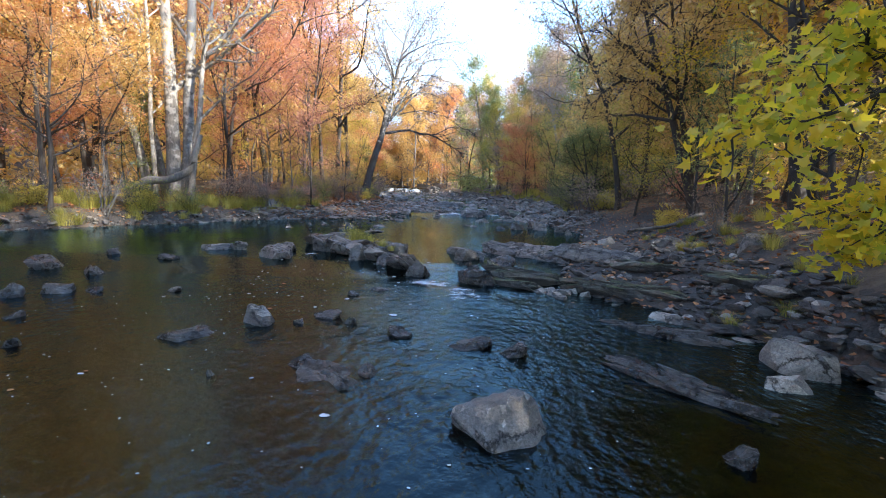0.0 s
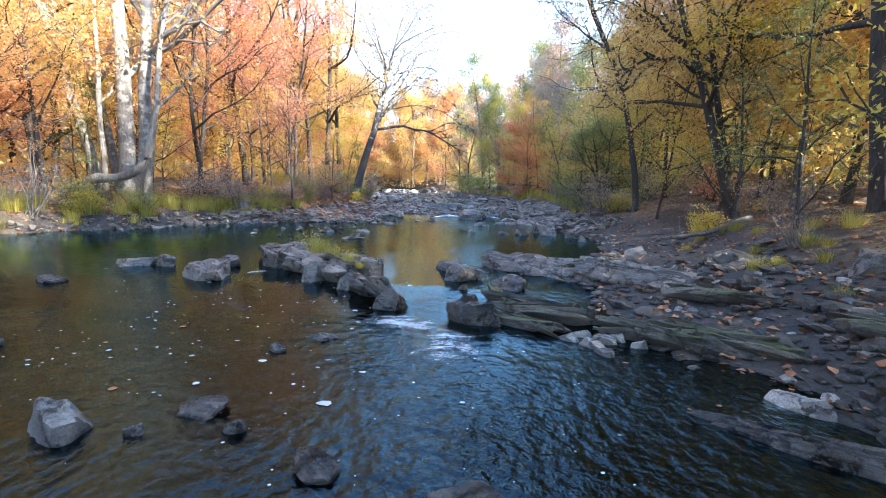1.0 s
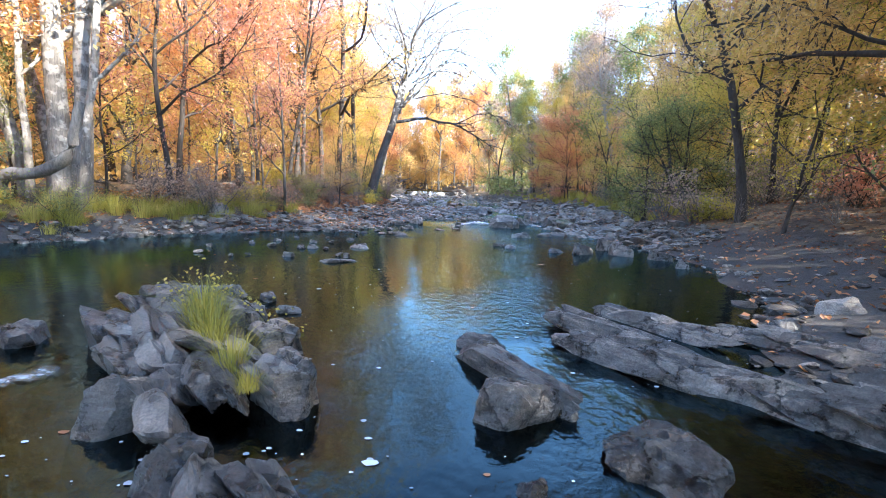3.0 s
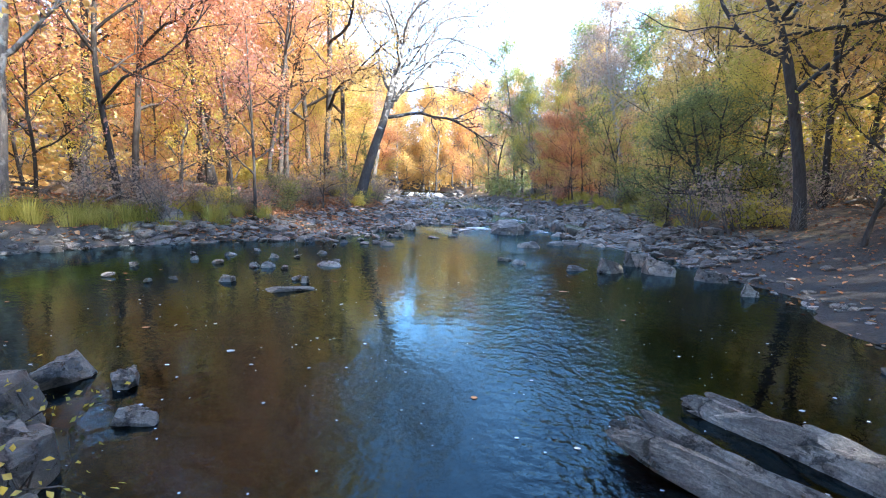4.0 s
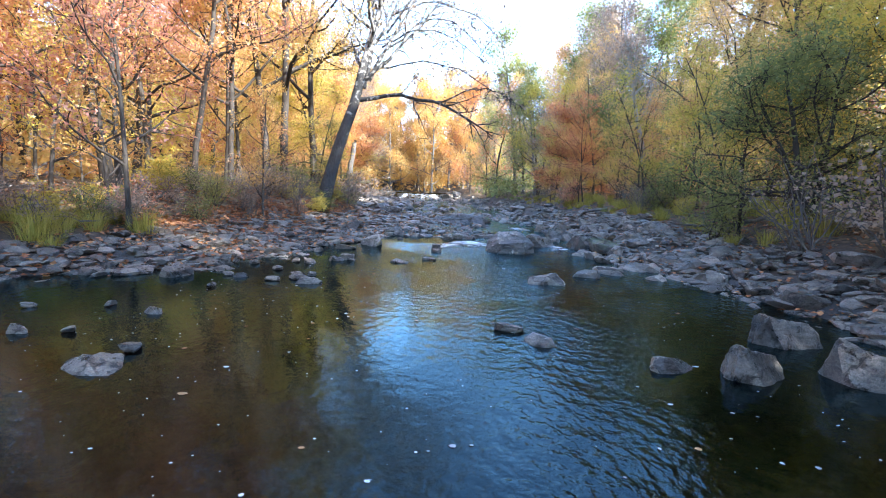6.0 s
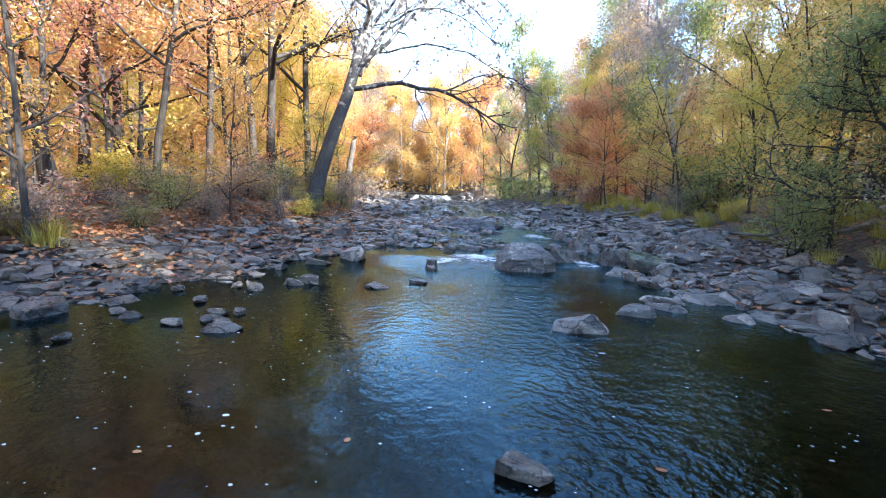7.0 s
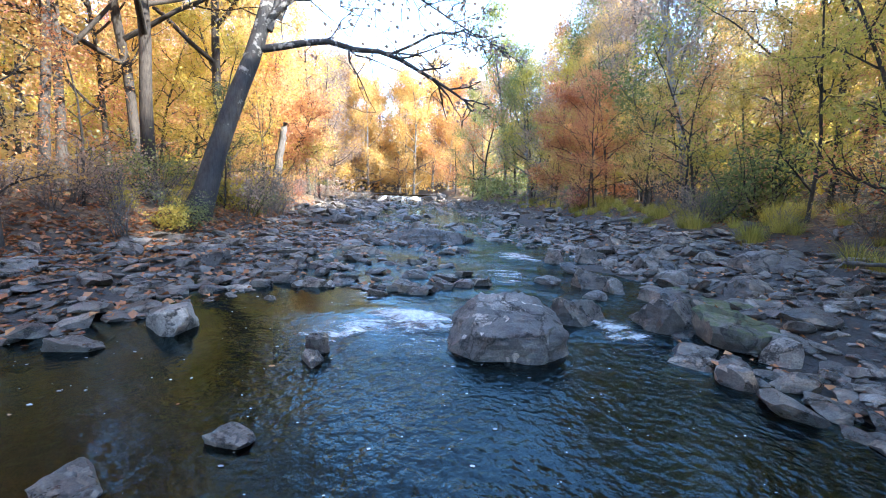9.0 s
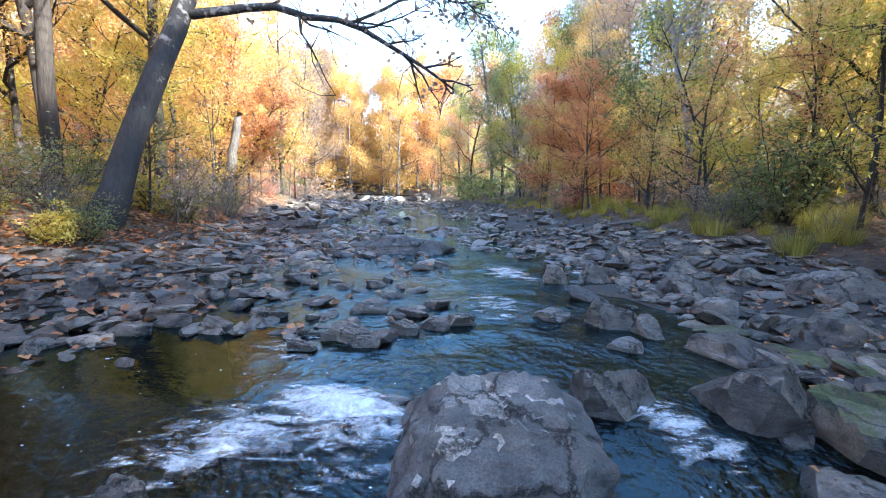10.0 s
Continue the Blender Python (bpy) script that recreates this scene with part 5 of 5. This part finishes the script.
for _ in range(110):
    y = rng.uniform(9, 24)
    tuft(bank_l(y) - rng.uniform(-0.25, 1.9), y, rng.uniform(0.4, 0.85))
for _ in range(170):
    y = rng.uniform(24, 62)
    tuft(bank_r(y) + rng.uniform(-0.2, 3.2), y, rng.uniform(0.4, 0.9))
for _ in range(34):
    y = rng.uniform(4, 13)
    tuft(bank_r(y) - rng.uniform(-1.6, 1.0), y, rng.uniform(0.25, 0.45))
for x, y, z, s in [(-2.0, 10.1, 0.28, 0.5), (-2.25, 10.45, 0.28, 0.45), (-1.75, 9.8, 0.28, 0.4), (-1.4, 9.45, 0.24, 0.38), (-1.15, 9.2, 0.22, 0.3)]:
    tuft(x, y, s, z)
plant(shrub_meshes(206, 1.0, LEAVES["lime"], 700, 0.035, 10, flare=0.35), -2.3, 10.9, 0, 1.0, "shrub", "feathery yellow-green weed on the rocky islet", "shrub", parts=("branchwork", "foliage"))


# ---- fallen wood ----
def log(name, pts, radius, label, twigs=0, seed=1, mat=None):
    r = np.random.default_rng(seed)
    pts = np.array(pts, float)
    t = np.linspace(0, 1, len(pts))
    k = np.linspace(0, 1, 16)
    fine = np.stack([np.interp(k, t, pts[:, a]) for a in range(3)], 1)
    fine[1:-1] = (fine[:-2] + 2 * fine[1:-1] + fine[2:]) / 4
    fine += r.normal(0, radius * 0.12, fine.shape)
    w = Wood()
    w.add(fine, radius * (1 - 0.45 * k) * r.uniform(0.9, 1.1, 16), 10)
    for _ in range(twigs):
        d = r.normal(0, 1, 3) + (0, 0, 0.5)
        tp, _ = limb(r, fine[r.integers(4, 16)], d / np.linalg.norm(d), r.uniform(0.3, 0.9), 4, wobble=0.25)
        w.add(tp, radius * 0.25 * np.linspace(1, 0.3, 5), 5)
    return tagged(new(name, w.mesh(name, mat or DEADWOOD)), label, "fallen wood")


log("fallen_branch", [(-12.9, 17.3, 0.7), (-12.3, 17.3, 1.65), (-11.2, 17.2, 1.65), (-10.5, 17.2, 1.9), (-10.05, 17.2, 2.7), (-9.85, 17.2, 3.5)], 0.19, "hooked dead grey branch lying before the sycamores")
log("snag", [(-7.6, 41.0, 0.7), (-7.4, 41, 2.2), (-7.1, 41, 3.8), (-6.9, 41, 5.0)], 0.24, "broken grey snag of a dead tree", 2, 88, GREY_BARK)
for i in range(46):
    side = rng.random() < 0.55
    y = rng.uniform(6, 60)
    x = bank_l(y) - rng.uniform(0.3, 7) if side else bank_r(y) + rng.uniform(0.2, 6)
    a, ln = rng.uniform(0, 6.28), rng.uniform(1.0, 3.2)
    b = (x + math.cos(a) * ln, y + math.sin(a) * ln)
    log("fallen_branch", [(x, y, float(ground_z(x, y)) + 0.08), ((x + b[0]) / 2, (y + b[1]) / 2, float(ground_z((x + b[0]) / 2, (y + b[1]) / 2)) + rng.uniform(0.05, 0.3)), (*b, float(ground_z(*b)) + rng.uniform(0.05, 0.6))],
        rng.uniform(0.02, 0.08), "weathered dead branch on the leaf-strewn bank", 5, i)


# ---- fallen leaves ----
def litter(name, label, places, size, seed, mat=None):
    r = np.random.default_rng(seed)
    p = np.array([(*q, float(ground_z(*q)) + 0.02) if len(q) == 2 else q for q in places(r)])
    c = len(p)
    s = size * r.uniform(0.6, 1.4, c)[:, None]
    n = r.normal(0, 0.35, (c, 3)) + (0, 0, 1)
    n /= np.linalg.norm(n, axis=1)[:, None]
    u = np.cross(n, r.normal(size=(c, 3)))
    u /= np.linalg.norm(u, axis=1)[:, None]
    w = np.cross(n, u)
    v = np.stack([p - u * s * 0.5, p + w * s * 0.4 + n * s * 0.15, p + u * s * 0.5, p - w * s * 0.4 + n * s * 0.15], 1).reshape(-1, 3)
    i = np.arange(c)[:, None] * 4
    f = np.concatenate([i + (0, 1, 2), i + (0, 2, 3)], 1).reshape(-1, 3)
    return tagged(new(name, mesh_of(name, v, f, mat or LITTER)), label, "leaves", kind="stuff")


litter("leaf_litter", "brown and tan fallen leaves covering the bank", between(lambda y: bank_l(y) - 7, lambda y: bank_l(y) + 0.4, 6, 60, 16000), 0.11, 21)
litter("leaf_litter", "brown and tan fallen leaves covering the slope", between(lambda y: bank_r(y) - 0.5, lambda y: bank_r(y) + 9, 0, 60, 18000), 0.075, 22)
litter("leaf_litter", "scattered fallen leaves among the stream stones", between(lambda y: shore_r(y) - 0.1, lambda y: bank_r(y), 1, 40, 1500), 0.09, 23)
litter("leaf_litter", "scattered fallen leaves on the stone bar", between(lambda y: bank_l(y), lambda y: shore_l(y) + 0.1, 20, 45, 2400), 0.085, 24)
litter("leaf_litter", "russet fallen leaves caught between the riffle stones", between(lambda y: shore_l(y), lambda y: 1.4, 29.6, 42, 1800), 0.08, 25)
litter("leaf_litter", "russet carpet of fallen leaves at the wood's edge", between(lambda y: bank_l(y) - 1.2, lambda y: bank_l(y) + 1.3, 24, 40, 6000), 0.1, 26)



def on_stones(x0, x1, y0, y1, share):
    """A share of the heaped stones' tops inside a stretch of the plan, a little beside the highest point."""
    def draw(r):
        for x, y, z in TOPS:
            if x0 < x < x1 and y0 < y < y1 and z > water_z(y) and r.random() < share:
                yield x, y, z + 0.008
    return draw


litter("leaf_litter", "russet and tan leaves lying on the riffle stones", on_stones(-9, 2, 20, 44, 0.6), 0.12, 27)
litter("leaf_litter", "tan leaves lying on the stones of the bank", on_stones(2, 12, -3, 42, 0.22), 0.085, 28)

# ---- white water ----
def foam(name, label, cx, cy, wx, wy, turn, seed, rise=0.07, cover=0.5, cell=0.022, slope=None):
    """Lumpy froth on the running water, thinning out towards its edges."""
    nx, ny = int(wx / cell), int(wy / cell)
    ca, sa = math.cos(radians(turn)), math.sin(radians(turn))
    o = Vector((seed * 7.3, seed * 3.1, 0))
    v, froth = [], []
    for j in range(ny + 1):
        for i in range(nx + 1):
            a, b = (i / nx - 0.5) * wx, (j / ny - 0.5) * wy
            x, y = cx + a * ca - b * sa, cy + a * sa + b * ca
            edge = max(0.0, 1 - (2 * a / wx) ** 2) * max(0.0, 1 - (2 * b / wy) ** 2)
            lump = noise.fractal(Vector((a * 3.5, b * 5, 5)) + o, 0.8, 2.2, 3)
            v.append((x, y, (float(water_z(y)) if slope is None else slope(y)) + 0.006 + rise * edge * (0.45 + 0.6 * abs(lump))))
            froth.append(edge * (0.35 + cover) - 0.35)
    k = (np.arange(ny)[:, None] * (nx + 1) + np.arange(nx)[None]).ravel()
    me = mesh_of(name, v, np.stack([k, k + 1, k + nx + 2, k + nx + 1], 1), FOAM, True)
    me.attributes.new("froth", "FLOAT", "POINT").data.foreach_set("value", np.array(froth, np.float32))
    return tagged(new(name, me), label, "white water", kind="stuff")


RAPID = "churning white water of the small rapids"
foam("white_water", RAPID, 0.55, 27.3, 1.7, 0.9, -20, 1, 0.11, 0.75)
foam("white_water", RAPID, -0.15, 26.85, 1.9, 1.3, 24, 2, 0.05, 0.35)
foam("white_water", RAPID, 0.7, 26.6, 1.9, 1.2, 0, 15, 0.02, 0.12)
foam("white_water", RAPID, 3.2, 27.15, 0.75, 1.3, 20, 3, 0.07, 0.5)
foam("white_water", RAPID, 2.75, 33.2, 1.3, 2.4, 10, 4, 0.05, 0.5, 0.04)
foam("white_water", RAPID, 2.2, 30.6, 1.4, 3.2, 8, 9, 0.025, 0.22, 0.035)
foam("white_water", RAPID, 4.4, 33.5, 1.5, 0.7, 5, 10, 0.04, 0.4, 0.03)
foam("white_water", RAPID, -0.3, 28.6, 1.3, 1.2, 30, 16, 0.03, 0.15, 0.03)
foam("white_water", RAPID, 0.95, 7.5, 0.4, 0.9, 20, 5, 0.05, 0.8)
foam("white_water", RAPID, -0.2, 7.15, 1.1, 0.7, -20, 6, 0.03, 0.5)
foam("white_water", RAPID, 0.3, 6.4, 0.9, 1.6, 8, 7, 0.025, 0.34)
foam("white_water", RAPID, -3.0, 9.5, 0.4, 0.6, 0, 8, 0.03, 0.35)


def fall_slope(y):
    return float(np.interp(y, [90.4, 91.3, 92.6, 93.6], [1.24, 1.6, 2.35, 2.5]))


foam("waterfall", "white cascade tumbling over a rock step", -8.4, 91.4, 9.0, 3.0, 0, 11, 0.1, 0.3, 0.07, fall_slope)
STREAKS = [(-11.6, 1.5, -28), (-6.0, 1.9, 40), (-8.3, 0.8, 5)]
for i, (x, w, turn) in enumerate(STREAKS):
    foam("waterfall", "white cascade tumbling over a rock step", x, 91.4, w, 3.4, turn, 12 + i, 0.08, 0.62, 0.07, fall_slope)
for i in range(16):
    x, y = -12.6 + 8.6 * rng.random(), 91.4 + rng.normal(0, 0.35)
    if all(abs(x - q[0]) > 0.5 for q in STREAKS):
        w = rng.uniform(0.5, 1.1)
        ob = new("rock", STONES["W"][rng.integers(5)])
        ob.matrix_basis = pose(x, y, fall_slope(y), 0, 0, rng.uniform(-30, 30)) @ Matrix.Diagonal((w, w * 0.8, rng.uniform(0.4, 0.9), 1))
        tagged(ob, "wet dark rock in the white cascade", "rock", "rocks of the stream bed")
for i in range(40):
    x, y = -18.5 + 18.5 * rng.random(), 91.6 + rng.normal(0, 0.5)
    if not -13 < x < -3.6:
        w = rng.uniform(0.9, 2.2)
        ob = new("rock", STONES["D"][rng.integers(5)])
        ob.matrix_basis = pose(x, y, rng.uniform(1.4, 2.2), 0, 0, rng.uniform(-30, 30)) @ Matrix.Diagonal((w, w * 0.8, rng.uniform(0.7, 1.3), 1))
        tagged(ob, "grey rock of the step beside the falls", "rock", "rocks of the stream bed")


def specks(name, label, places, size, seed, mat):
    r = np.random.default_rng(seed)
    v, f = [], []
    a = np.arange(6) * math.pi / 3
    for x, y in places(r):
        s = size * r.lognormal(0, 0.5)
        if ground_z(x, y) > water_z(y) - 0.02:
            continue
        k = len(v)
        st = r.uniform(1, 1.9)
        v += [(x + s * st * math.cos(t) * r.uniform(0.7, 1.2), y + s * math.sin(t) * r.uniform(0.7, 1.2), float(water_z(y)) + 0.005) for t in a]
        f.append(tuple(range(k, k + 6)))
    return tagged(new(name, mesh_of(name, v, f, mat)), label, "foam", kind="stuff")


specks("foam_flecks", "small white foam flecks drifting on the water", between(lambda y: -5.5, lambda y: 1.5, 0.6, 9, 700), 0.005, 31, FLECK)
specks("foam_flecks", "small white foam flecks drifting on the pool", between(lambda y: -4.5, lambda y: 3.5, 10, 28.4, 1500), 0.0055, 32, FLECK)
specks("foam_flecks", "patches of white foam drifting below the islet", between(lambda y: -3.4, lambda y: -0.2, 5.2, 9.4, 110), 0.01, 34, FLECK)
specks("floating_leaves", "fallen leaves floating on the water", between(lambda y: -6, lambda y: 5, 1, 26, 70), 0.018, 33, LITTER)
